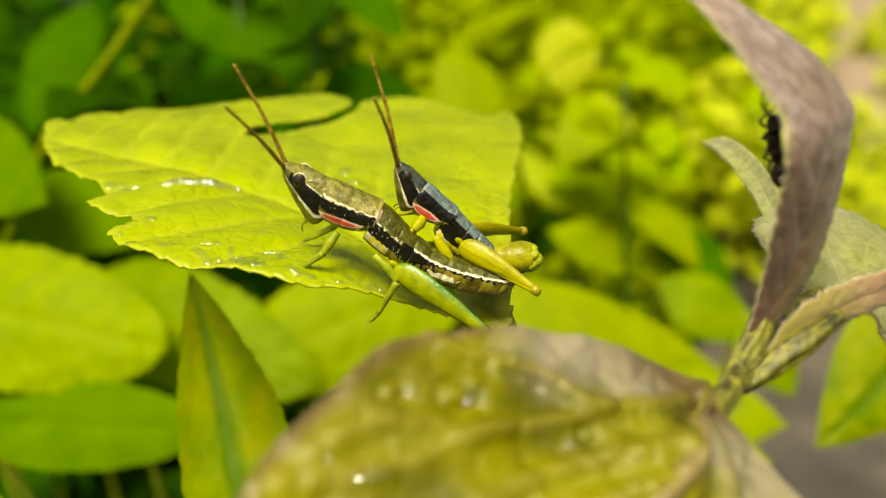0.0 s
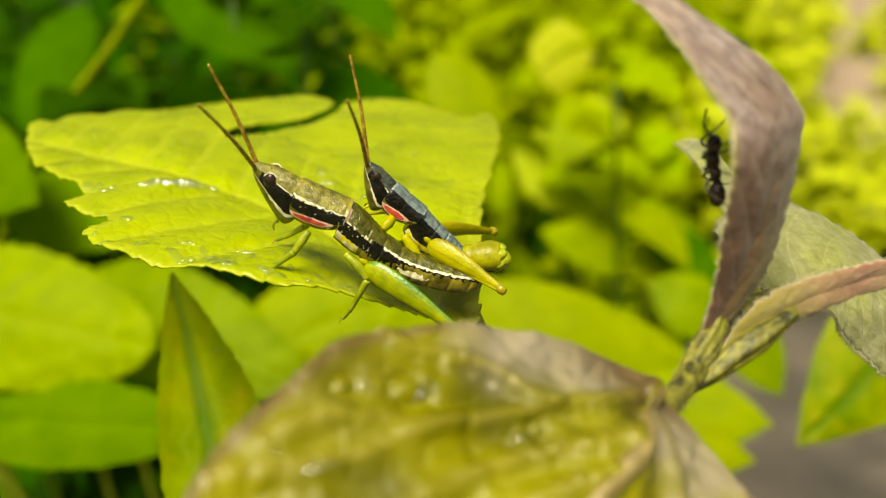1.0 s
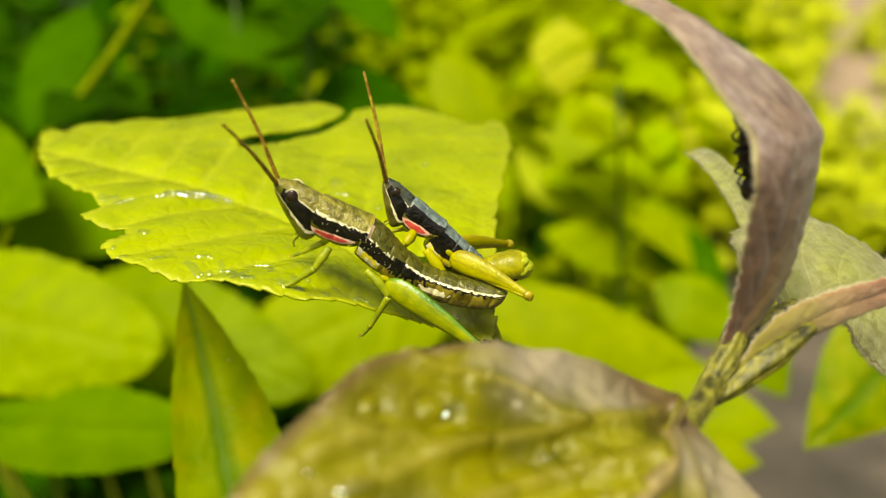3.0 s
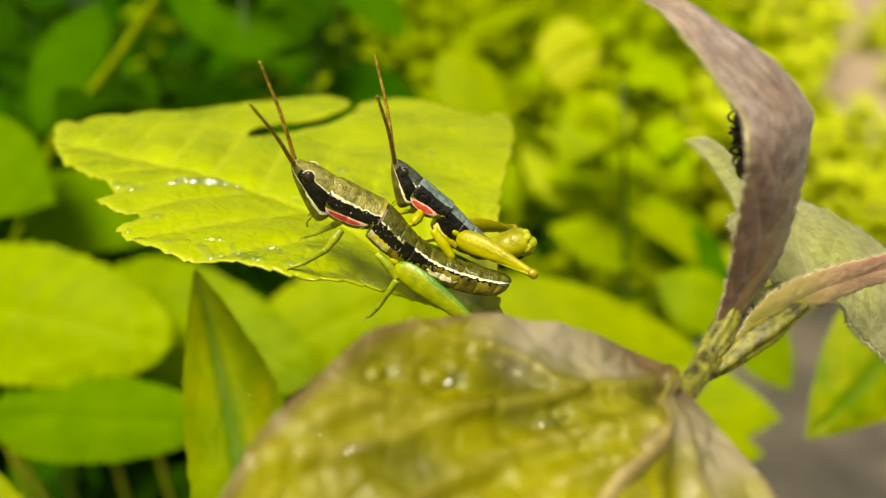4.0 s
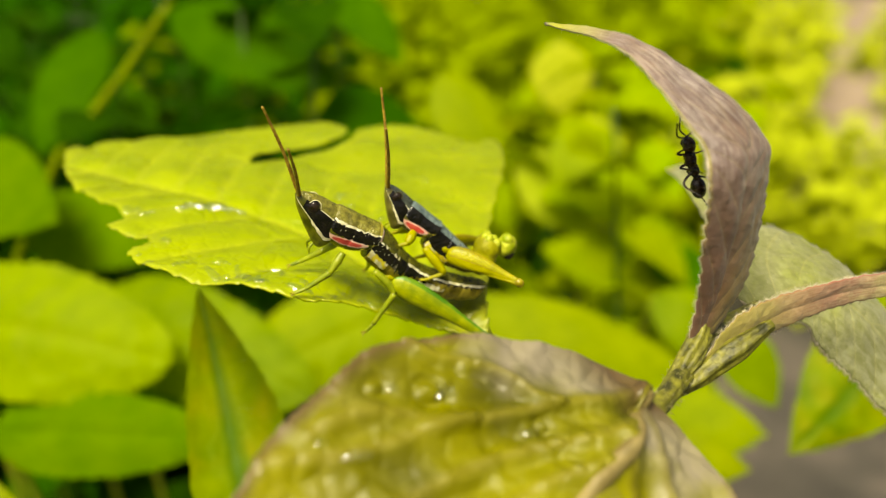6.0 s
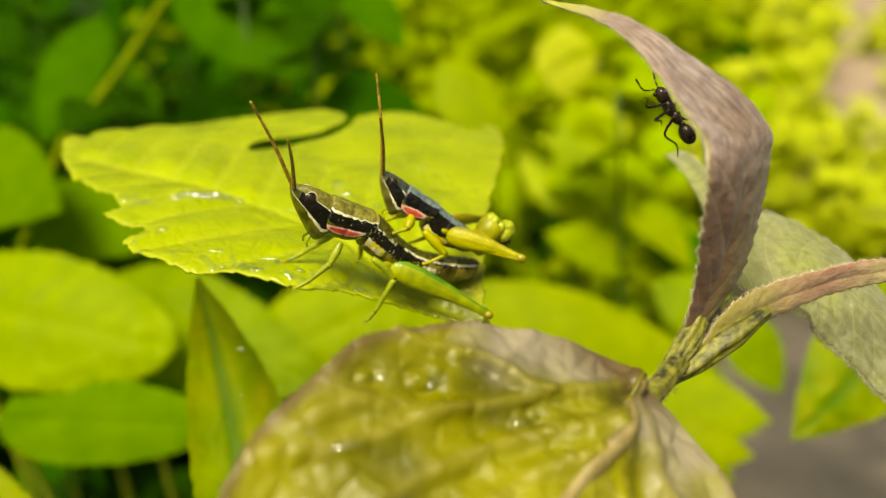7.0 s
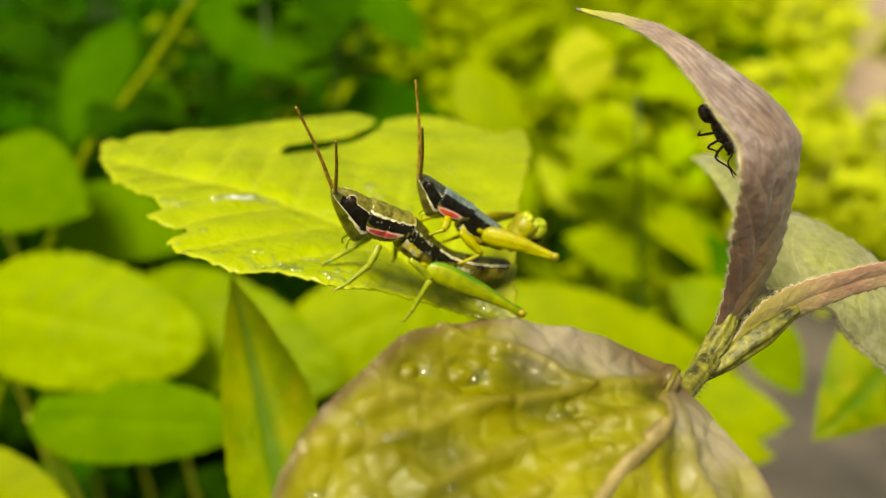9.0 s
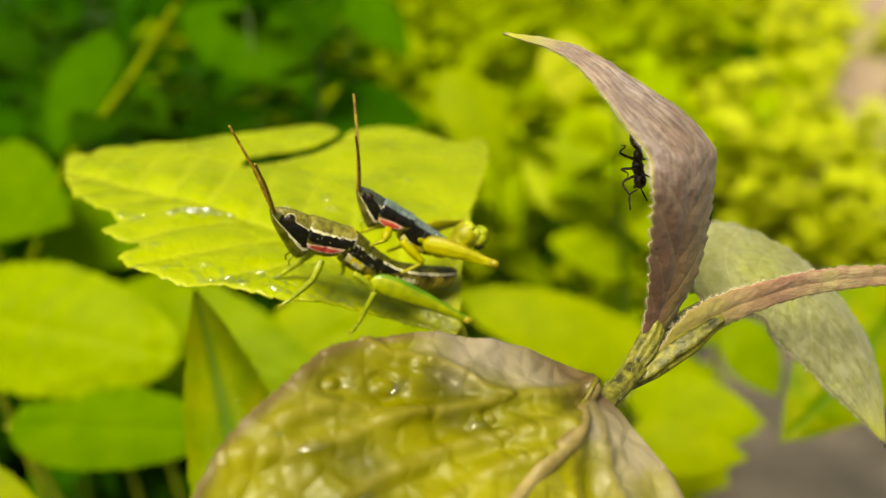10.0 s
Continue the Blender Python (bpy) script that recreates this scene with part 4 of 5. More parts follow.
ball(bm, (-0.8, -0.55, 0.2), (0.95, 0.85, 0.9), seg=18)
ball(bm, (0.85, 0.2, -0.6), (1.0, 1.05, 1.0), mat=1, seg=18)
end_lobe = part("end_lobe", bm, [TIP_END, BLACK], tail_tip, "green lobe, dark beneath")


def antenna(root, base, length):
    bm = bmesh.new()
    n = 46
    radii = [0.33 * (1 - 0.45 * i / n) * (1.0 if i % 2 else 0.74) for i in range(n + 1)]
    tube(bm, [(0, 0, 0), (length * 0.5, 0, 0.25), (length, 0, 0)], radii, seg=8, n=n)
    ob = part("antenna", bm, ANTENNA, root, "brown ringed antenna")
    ob.location = Vector(base) * MM
    return ob


feelers = {"fa": antenna(female, (-0.2, -0.5, 0.1), 13.4), "fb": antenna(female, (-0.2, 0.5, 0.1), 13.4),
           "ma": antenna(male, (-0.2, -0.4, 0.0), 13.6), "mb": antenna(male, (-0.2, 0.4, 0.0), 13.6)}

# ---- ant ----
ant = thing("ant", (0, 0, 0), "dark brown-black ant climbing the purple leaf", "ant")
for name, c, r in (("head", (3.1, 0, 0.1), (1.1, 1.0, 0.95)), ("thorax", (1.3, 0, 0.3), (1.25, 0.85, 0.9)), ("thorax", (-0.2, 0, 0.1), (0.95, 0.7, 0.75)),
                   ("waist", (-1.2, 0, -0.05), (0.4, 0.38, 0.55)), ("gaster", (-2.6, 0, 0.05), (1.4, 1.12, 1.12))):
    bm = bmesh.new()
    ball(bm, c, [q * g for q, g in zip(r, (1.0, 0.85, 0.85))], seg=20)
    part(name, bm, ANT_BODY, ant)
for s in (1, -1):
    for x, reach, fwd in ((2.0, 4.2, 2.6), (1.2, 4.2, -0.3), (0.2, 4.8, -3.6)):
        bm = bmesh.new()
        tube(bm, [(x, 0.4 * s, -0.2), (x + fwd * 0.35, 1.9 * s, 1.3), (x + fwd * 0.75, 2.9 * s, -0.5), (x + fwd, reach * s, -1.6)], [0.2, 0.15, 0.1, 0.06], seg=8, n=16)
        part("leg", bm, ANT_BODY, ant)
    bm = bmesh.new()
    tube(bm, [(4.2, 0.35 * s, 0.3), (4.9, 1.2 * s, 1.0), (6.6, 1.7 * s, 0.6)], [0.1, 0.1, 0.12], seg=8, n=14)
    part("antenna", bm, ANT_BODY, ant)
    bm = bmesh.new()
    ball(bm, (3.7, 0.8 * s, 0.35), (0.25, 0.14, 0.25), seg=10)
    part("eye", bm, EYE_DARK, ant)


# ---- water on the leaves ----
def droplet(surface, x, y, r, flat=0.5, stretch=1.0, turn=0.0, start=None, way=(0, 0, -1)):
    way = Vector(way).normalized()
    hit, normal, *_ = surface.ray_cast(Vector(start or (x, y, 520)), way)
    if hit is None:
        return
    if normal.dot(way) > 0:
        normal = -normal
    m = normal.to_track_quat("Z", "X").to_matrix() @ Matrix.Rotation(radians(turn), 3, "Z")
    root = bmesh.new()
    ball(root, (0, 0, 0), (1, 1, 1), seg=20)
    bmesh.ops.delete(root, geom=[f for f in root.faces if f.calc_center_median().z < 0.05], context="FACES")
    for v in root.verts:
        wob = 1 + 0.12 * noise.noise(v.co * 1.3 + Vector((x, y, 0)))
        c = Vector((v.co.x * r * stretch * wob, v.co.y * r * wob, max(v.co.z, -0.12) * r * flat))
        v.co = hit + m @ c
    ob = part("water_drop", root, WATER)
    tagged(ob, "clear rain drop lying on a leaf", "water drop", "rain drops")


for x, y, r, f, st, tu in ((-40.5, 120.8, 0.7, 0.68, 1.2, 0), (-15.8, 133, 1.1, 0.68, 1.2, 60), (-48, 122, 0.7, 0.77, 1.3, 0),
                           (-39, 107.5, 0.7, 0.68, 1.4, 0), (-25, 97.6, 0.8, 0.59, 1.8, -5), (-22.5, 96.5, 0.6, 0.68, 1.5, 0), (-28, 98.6, 0.6, 0.68, 1.3, 10), (-13, 97, 0.5, 0.85, 1.3, 0),
                           (-9.5, 98.5, 0.5, 0.85, 1.0, 0), (-8, 124, 0.7, 0.77, 1.1, 0), (-1, 146, 0.8, 0.77, 1.0, 0), (-17, 98, 0.55, 0.77, 1.4, 0), (-18, 95.6, 0.5, 0.68, 1.6, 0)):
    droplet(HOST_SURFACE, x, y, r, f, st, tu)
for x, y, r, f, st, tu in ((-49.5, 121.5, 1.0, 0.55, 1.4, 0), (-46.5, 119.5, 0.8, 0.55, 1.5, 40)):
    droplet(HOST_SURFACE, x, y, r, f, st, tu)
for x, y, r, f, st, tu in ((-30, 98.6, 0.75, 0.5, 3.0, -12), (-24, 97.0, 0.6, 0.5, 3.4, -4), (-17.5, 96.2, 0.7, 0.45, 3.2, 8), (-11.5, 98.6, 0.55, 0.5, 3.0, 18), (-20.5, 99.6, 0.5, 0.5, 2.6, 4),
                           (-27, 100.4, 0.5, 0.5, 2.8, -10), (-35, 100.2, 0.55, 0.5, 2.4, -22), (-14.5, 95.9, 0.4, 0.55, 3.0, 14), (-6, 101.4, 0.5, 0.5, 2.6, 14)):
    droplet(HOST_SURFACE, x, y, r, f, st, tu)


def water_film(surface, x, y, half, high, back, seed):
    """A welt of rain water caught in a crease: a steep front, a long flat back, ragged ends."""
    bm = bmesh.new()
    rows = []
    for i in range(17):
        u = i / 8 - 1
        k = max(1 - u * u, 0.0) ** 0.5
        lift = high * k * (1 + 0.35 * noise.noise(Vector((u * 2.3, seed, 0))))
        shift = 0.45 * noise.noise(Vector((u * 1.7, seed, 7)))
        row = []
        for dy, dz in ((0.0, 0.0), (0.16, 0.24), (0.36, 0.50), (0.58, 0.74), (0.82, 0.93), (1.05, 1.0), (1.4, 0.97)):
            row.append((x + u * half, y + shift + dy * lift * 0.9, dz * lift))
        row += [(x + u * half, y + shift + 1.3 * lift + back * k * f, lift * (0.95 - 0.95 * f * f)) for f in (0.3, 0.6, 0.85, 1.0)]
        rows.append(row)
    grid = []
    for row in rows:
        line = []
        for px, py, pz in row:
            hit = surface.ray_cast(Vector((px, py, 520)), Vector((0, 0, -1)))[0]
            line.append(bm.verts.new((px, py, (hit.z if hit else 455) + pz + 0.03)))
        grid.append(line)
    for r, t in zip(grid, grid[1:]):
        for j in range(len(r) - 1):
            bm.faces.new((r[j], t[j], t[j + 1], r[j + 1]))
    tagged(part("water_film", bm, WATER), "clear welt of rain water on a leaf", "water", "rain drops")


for x, y, half, high, back, seed in ((-40.6, 120.3, 1.5, 0.55, 1.0, 1), (-38.2, 121.0, 2.2, 0.85, 1.6, 2), (-35.2, 122.4, 2.4, 1.0, 1.8, 3), (-32.6, 123.9, 1.6, 0.6, 1.2, 4), (-45.4, 119.6, 0.9, 0.5, 0.8, 5), (-14.0, 126.8, 1.3, 0.55, 0.9, 6), (-22.0, 101.0, 1.8, 0.35, 0.7, 7), (-29.5, 101.4, 1.5, 0.35, 0.7, 8)):
    water_film(HOST_SURFACE, x, y, half, high, back, seed)
wet = random.Random(5)
for _ in range(9):
    along_patch = wet.uniform(-1, 1)
    droplet(HOST_SURFACE, -36 + 4.5 * along_patch + wet.uniform(-0.5, 0.5), 123 + 2.0 * along_patch + wet.uniform(-1.6, 1.6), wet.uniform(0.35, 0.85), 0.9, wet.uniform(1, 1.7), wet.uniform(0, 90))
for _ in range(22):
    k = wet.uniform(0, 1)
    droplet(HOST_SURFACE, -44 + 48 * k, 101.5 - 5 * math.sin(3.1 * k) + wet.uniform(-0.6, 2.2), wet.uniform(0.25, 0.6), 0.85, wet.uniform(1, 2.2), wet.uniform(-30, 30))
for x, y, r, f, st, tu in ((2.5, 61.3, 1.15, 0.77, 1.3, 40), (-2.7, 59.8, 0.75, 0.77, 1.2, 0), (10.9, 59.7, 0.75, 0.59, 1.4, 10),
                           (-5.4, 52.3, 0.8, 0.68, 2.2, 15), (-12.4, 47.1, 0.8, 0.68, 1.5, 0), (-8.6, 52.6, 0.5, 0.68, 1.3, 20),
                           (-0.1, 50.3, 0.55, 0.68, 1.3, 40)):
    droplet(FRONT_SURFACE, x, y, r, f, st, tu)


# ---- neighbouring leaves ----
def leaf_on_stalk(name, base, tip, half, face, label, mat, foot=None, sag=0.1, cup=-0.12, ratio=1.0, group="neighbouring plants", teeth=26, blunt=0.0):
    """A plant with one leaf in view: from base to tip, its upper side towards face, on a stalk down to the ground."""
    base, tip, face = Vector(base), Vector(tip), Vector(face).normalized()
    d = tip - base
    side = face.cross(d).normalized()
    up = d.cross(side).normalized()
    mid = [base, base.lerp(tip, 0.35) + up * sag * d.length, base.lerp(tip, 0.7) + up * sag * 0.9 * d.length, tip]
    foot = Vector(foot) if foot else Vector((base.x + 10, base.y + 40, 0))
    root = thing(name, foot, label, "plant", group)
    w = [(0, 0.6), (0.12, half * 0.62), (0.35, half), (0.6, half * 0.86), (0.85, half * 0.4), (1, 0.2)]
    if blunt:
        w = [(u, max(0.2, half * 0.5 * (1 + blunt) * math.sqrt(max(0.0, u * (1 - u))) * (1.25 - 0.5 * u) * 1.62)) for u in (0, 0.02, 0.06, 0.12, 0.2, 0.35, 0.5, 0.65, 0.8, 0.88, 0.94, 0.975, 0.99, 1)]
    bm = blade(mid, [side] * 4, [-side] * 4, w, [(u, x * ratio) for u, x in w], nu=44, nv=10, cup=cup, veins=8, relief=0.012 * half * 2, teeth=teeth, tooth=0.07, rough=0.035 * half, seed=base.x)
    BLADES.append(surface_of(bm))
    part("leaf", bm, mat, root)
    bm = bmesh.new()
    tube(bm, [base, base.lerp(foot, 0.15) + Vector((0, 12, 0)), base.lerp(foot, 0.6) + Vector((0, 15, 0)), foot], [0.8, 1.2, 1.8, 2.4], n=24, seg=8)
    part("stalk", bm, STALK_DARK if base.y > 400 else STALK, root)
    return root


BLADES = []
TO_EYE = Vector((0, -0.75, 0.65))
leaf_on_stalk("herb", (-166, 240, 377), (-83, 226, 367), 27, TO_EYE, "round bright green leaf of a low herb", LEAF_BACK, sag=0.05, blunt=1.0, teeth=14)
leaf_on_stalk("herb", (-140, 216, 347), (-67, 208, 350), 17, TO_EYE, "green herb leaf, another leaf's shade painted into its colour", LEAF_SHADE_TONED, sag=0.05, blunt=0.9, teeth=12)
leaf_on_stalk("herb", (-27, 97, 380), (-46, 142, 432), 8.2, (0.1, -0.85, 0.4), "upright folded yellow-green leaf with water drops", LEAF_FOLD, sag=-0.05, cup=0.5, foot=(-25, 110, 0), ratio=1.5)
for way, r in (((-0.228, 0.837, -0.498), 0.80), ((-0.225, 0.808, -0.545), 0.65), ((-0.216, 0.808, -0.548), 0.40), ((-0.238, 0.821, -0.519), 0.35)):
    droplet(BLADES[-1], 0, 0, r, 0.7, 1.2, 20, start=(0, 0, 500), way=way)
leaf_on_stalk("herb", (6, 290, 360), (-78, 262, 333), 30, TO_EYE, "bright yellow-green leaf of a low herb", LEAF_BACK, sag=0.05, blunt=0.9, teeth=14)
leaf_on_stalk("herb", (6, 300, 350), (112, 277, 319), 15, TO_EYE, "bright yellow-green leaf of a low herb", LEAF_BACK, sag=0.05)
leaf_on_stalk("herb", (71, 267, 324), (118, 246, 324), 13, TO_EYE, "bright yellow-green toothed leaf of a low herb", LEAF_BACK, sag=0.05, teeth=9)
leaf_on_stalk("herb", (65, 235, 327), (105, 225, 325), 10, TO_EYE, "bright yellow-green toothed leaf of a low herb", LEAF_BACK, sag=0.05, teeth=9)
leaf_on_stalk("herb", (-123, 267, 367), (-40, 228, 352), 25, TO_EYE, "mid-green leaf of a low herb", LEAF_MID, sag=0.05, blunt=0.9, teeth=14)
leaf_on_stalk("herb", (86, 444, 300), (116, 409, 293), 11, TO_EYE, "yellowish leaf of a low herb", LEAF_PALE, sag=0.05, teeth=9)
leaf_on_stalk("herb", (146, 493, 283), (101, 448, 259), 13, TO_EYE, "mid-green leaf of a low herb", LEAF_MID, sag=0.05)
leaf_on_stalk("herb", (146, 220, 396), (100, 190, 357), 17, (0.1, -0.8, 0.6), "smooth green pointed leaf", LEAF_FOLD, sag=0.08, foot=(330, 300, 0))
leaf_on_stalk("herb", (-144, 165, 366), (-95, 156, 356), 12, TO_EYE, "bright yellow-green leaf of a low herb", LEAF_BACK, sag=0.05)
leaf_on_stalk("herb", (-1, 470, 408), (33, 440, 359), 18, TO_EYE, "soft yellow-green leaf of a low herb", LEAF_BACK, sag=0.05)
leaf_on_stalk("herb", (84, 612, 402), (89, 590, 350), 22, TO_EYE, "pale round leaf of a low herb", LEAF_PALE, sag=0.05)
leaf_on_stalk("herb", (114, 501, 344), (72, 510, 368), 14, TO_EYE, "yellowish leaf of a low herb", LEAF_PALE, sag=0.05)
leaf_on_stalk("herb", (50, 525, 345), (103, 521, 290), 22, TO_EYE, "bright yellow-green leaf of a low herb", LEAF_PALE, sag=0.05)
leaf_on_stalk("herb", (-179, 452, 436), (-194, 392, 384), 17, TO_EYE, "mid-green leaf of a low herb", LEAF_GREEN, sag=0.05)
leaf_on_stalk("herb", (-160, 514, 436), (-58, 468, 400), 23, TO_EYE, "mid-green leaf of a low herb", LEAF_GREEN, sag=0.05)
leaf_on_stalk("herb", (-204, 324, 400), (-141, 288, 390), 22, TO_EYE, "mid-green leaf of a low herb", LEAF_SHADE_TONED, sag=0.05)
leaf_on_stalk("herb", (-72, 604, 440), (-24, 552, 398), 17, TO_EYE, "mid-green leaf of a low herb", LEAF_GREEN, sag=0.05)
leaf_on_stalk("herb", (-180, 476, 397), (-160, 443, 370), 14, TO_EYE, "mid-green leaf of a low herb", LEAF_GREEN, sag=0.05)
leaf_on_stalk("herb", (84, 300, 301), (129, 280, 296), 16, TO_EYE, "bright yellow-green leaf of a low herb", LEAF_BACK, sag=0.05, teeth=12)
leaf_on_stalk("herb", (112, 420, 317), (151, 400, 297), 20, TO_EYE, "mid-green leaf of a low herb", LEAF_GREEN, sag=0.05, teeth=12)
leaf_on_stalk("herb", (90, 270, 294), (109, 250, 293), 13, TO_EYE, "bright yellow-green leaf of a low herb", LEAF_BACK, sag=0.05, teeth=12)
leaf_on_stalk("herb", (118, 300, 339), (137, 285, 310), 12, TO_EYE, "mid-green leaf of a low herb", LEAF_MID, sag=0.05, teeth=12)
leaf_on_stalk("herb", (82, 500, 376), (113, 480, 340), 15, TO_EYE, "yellowish leaf of a low herb", LEAF_PALE, sag=0.05, teeth=12)
leaf_on_stalk("herb", (-183, 340, 373), (-110, 310, 367), 18, TO_EYE, "mid-green leaf of a low herb", LEAF_SHADE_TONED, sag=0.05, teeth=12)
leaf_on_stalk("herb", (101, 360, 323), (145, 345, 301), 15, TO_EYE, "mid-green leaf of a low herb", LEAF_MID, sag=0.05, teeth=12)


culm = thing("grass_culm", (-300, 330, 0), "slender pale green grass stem", "plant", "neighbouring plants")
bm = bmesh.new()
tube(bm, [(-300, 330, 0), (-250, 340, 220), (-178, 358, 378), (-159, 370, 406), (-142, 379, 427), (-122, 391, 455)], [2.2, 2.1, 2.0, 1.9, 1.8, 1.6], n=30, seg=10)
part("stem", bm, CULM, culm)
bm = blade([(-122, 391, 455), (-96, 400, 492), (-64, 400, 512)], [(-0.4, -0.8, 0.4)] * 3, [(0.4, 0.8, -0.4)] * 3, [(0, 2), (0.4, 4), (1, 0.1)], [(0, 2), (0.4, 4), (1, 0.1)], nu=14, nv=3)
part("leaf", bm, LEAF_MID, culm)

# ---- foliage behind: herbs in clumps, then what stands too far off to count ----
def leaf_mesh(name, mat, length, half, fold, curl, teeth):
    bm = blade([(0, 0, 0), (length * 0.33, 0, length * 0.06), (length * 0.7, 0, length * (0.04 - curl * 0.3)), (length, 0, -length * curl)],
               [(0, 1, fold)] * 4, [(0, -1, fold)] * 4,
               [(0, 0.5), (0.15, half * 0.7), (0.38, half), (0.65, half * 0.75), (0.88, half * 0.3), (1, 0.1)],
               [(0, 0.5), (0.15, half * 0.7), (0.38, half), (0.65, half * 0.75), (0.88, half * 0.3), (1, 0.1)],
               nu=12, nv=3, cup=-0.1, teeth=teeth, tooth=0.06)
    ob = part(name, bm, mat)
    me = ob.data
    bpy.data.objects.remove(ob)
    return me


SHAPES = {}
# Tones from pale to deep stand in for light and shade on the herbs.
for tone, mat in (("bright", LEAF_BACK), ("pale", LEAF_PALE), ("deep", LEAF_DEEP), ("mid", LEAF_HERB)):
    SHAPES[tone] = [leaf_mesh("leaf", mat, 52, 17, 0.25, 0.12, 9), leaf_mesh("leaf", mat, 60, 20, 0.1, 0.3, 8), leaf_mesh("leaf", mat, 46, 18, 0.4, 0.05, 7)]
dice = random.Random(11)


def clump(x, y, height, tone, size, count, label, group):
    """A herb with pairs of leaves up a stem."""
    root = thing("herb", (x, y, 0), label, "plant", group)
    lean = Vector((dice.uniform(-40, 40), dice.uniform(-50, 20), 0))
    bm = bmesh.new()
    tube(bm, [(x, y, 0), Vector((x, y, height * 0.5)) + lean * 0.4, Vector((x, y, height)) + lean], [2.6, 2.0, 1.0], n=12, seg=7)
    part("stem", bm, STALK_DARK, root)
    for i in range(count):
        f = 0.25 + 0.75 * (i // 2 + 1) / (count / 2)
        az = (i % 2) * math.pi + (i // 2) * 1.9 + dice.uniform(-0.5, 0.5)
        leaf = new("leaf", dice.choice(SHAPES[tone] if dice.random() > 0.15 or tone == "deep" else SHAPES["bright"]))
        leaf.parent = root
        k = size * dice.uniform(0.7, 1.2) * (1.15 - 0.35 * f)
        p = Vector((0, 0, height * min(f, 1))) + lean * f * f
        leaf.matrix_local = Matrix.LocRotScale(p * MM, Euler((dice.uniform(-0.5, 0.5), dice.uniform(-0.5, 0.55), az)), (k, k, k))
    return root


for row, (y, wide, step) in enumerate(((390, 280, 95), (500, 340, 100), (640, 420, 110), (820, 520, 120), (1040, 640, 130), (1300, 760, 150), (1600, 900, 170))):
    x = -wide
    while x < wide:
        px, py = x + dice.uniform(-30, 30), y + dice.uniform(-45, 45)
        x += step
        if px > 0.44 * py - 40 + 25 * math.sin(py * 0.02) or (py < 480 and -60 < px < 40):
            continue
        top = min(445, 510 - 0.13 * py) * dice.uniform(0.72, 1.0)
        pick = dice.random()
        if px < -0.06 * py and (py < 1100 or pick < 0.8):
            clump(px, py, top, "deep", 1.35, 14, "herb with broad pointed leaves, shade painted into its deep green", "herbs in the shade")
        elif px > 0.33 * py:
            clump(px, py, top * 0.9, "pale", 0.95, 18, "herb with small pointed leaves, bright light painted into its pale yellow-green", "sunlit herbs")
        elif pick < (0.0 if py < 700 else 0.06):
            clump(px, py, top * 0.9, "deep", 1.0, 16, "herb with broad pointed leaves, shade painted into its deep green", "herbs in the shade")
        elif pick < 0.75 or px < 0.1 * py:
            clump(px, py, top * 0.92, "mid", 1.1, 18, "mid-green herb with small pointed leaves", "herbs in half shade")
        else:
            clump(px, py, top * 0.95, "bright", 0.95, 18, "yellow-green herb with small pointed leaves", "sunlit herbs")


def scatter(name, label, count, spot, mat, smallest, largest, seed):
    """Many small leaves as one piece of vegetation; spot gives a place for two random numbers, or nothing."""
    rnd = random.Random(seed)
    verts, faces = [], []
    while len(faces) < count * 4:
        p = spot(rnd)
        if p is None:
            continue
        k = rnd.uniform(smallest, largest)
        m = Euler((rnd.uniform(-0.7, 0.7), rnd.uniform(-0.7, 0.6), rnd.uniform(0, 6.28))).to_matrix()
        b = len(verts)
        for q in ((0, 0, 0), (0.3, 0.3, 0.08), (0.35, 0, 0.02), (0.3, -0.3, 0.08), (0.72, 0.22, 0), (0.75, 0, -0.05), (0.72, -0.22, 0), (1.05, 0, -0.16)):
            verts.append((Vector(p) + m @ (Vector(q) * k)) * MM)
        faces += [(b, b + 2, b + 1), (b, b + 3, b + 2), (b + 1, b + 2, b + 5, b + 4), (b + 2, b + 3, b + 6, b + 5), (b + 4, b + 5, b + 7), (b + 5, b + 6, b + 7)]
    me = bpy.data.meshes.new(name)
    me.from_pydata(verts, [], faces)
    me.materials.append(mat)
    me.polygons.foreach_set("use_smooth", [True] * len(me.polygons))
    return tagged(new(name, me), label, "foliage", kind="stuff")


def patchy(x, y, k, seed):
    return noise.noise(Vector((x * k, y * k, seed)))


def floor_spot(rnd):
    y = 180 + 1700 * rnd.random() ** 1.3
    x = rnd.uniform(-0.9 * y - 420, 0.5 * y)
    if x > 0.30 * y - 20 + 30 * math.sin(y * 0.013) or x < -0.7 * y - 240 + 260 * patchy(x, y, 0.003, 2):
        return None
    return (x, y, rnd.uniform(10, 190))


def stand_height(rnd, x, y):
    return rnd.uniform(0, 420) * (0.6 + 0.4 * patchy(x, y, 0.004, 0))


def shade_toned_side(x, y, rnd):
    """True where shade is put into the colour, past a ragged border between the two stands."""
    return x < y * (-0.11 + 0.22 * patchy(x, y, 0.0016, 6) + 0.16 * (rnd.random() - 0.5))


def far_spot(rnd):
    y = rnd.uniform(1150, 3500)
    x = rnd.uniform(-0.4, 0.5) * y
    if x > 0.34 * y + 60 * math.sin(y * 0.006) or y > 3250 + 400 * patchy(x, y, 0.002, 4) or shade_toned_side(x, y, rnd):
        return None
    return (x, y, stand_height(rnd, x, y))


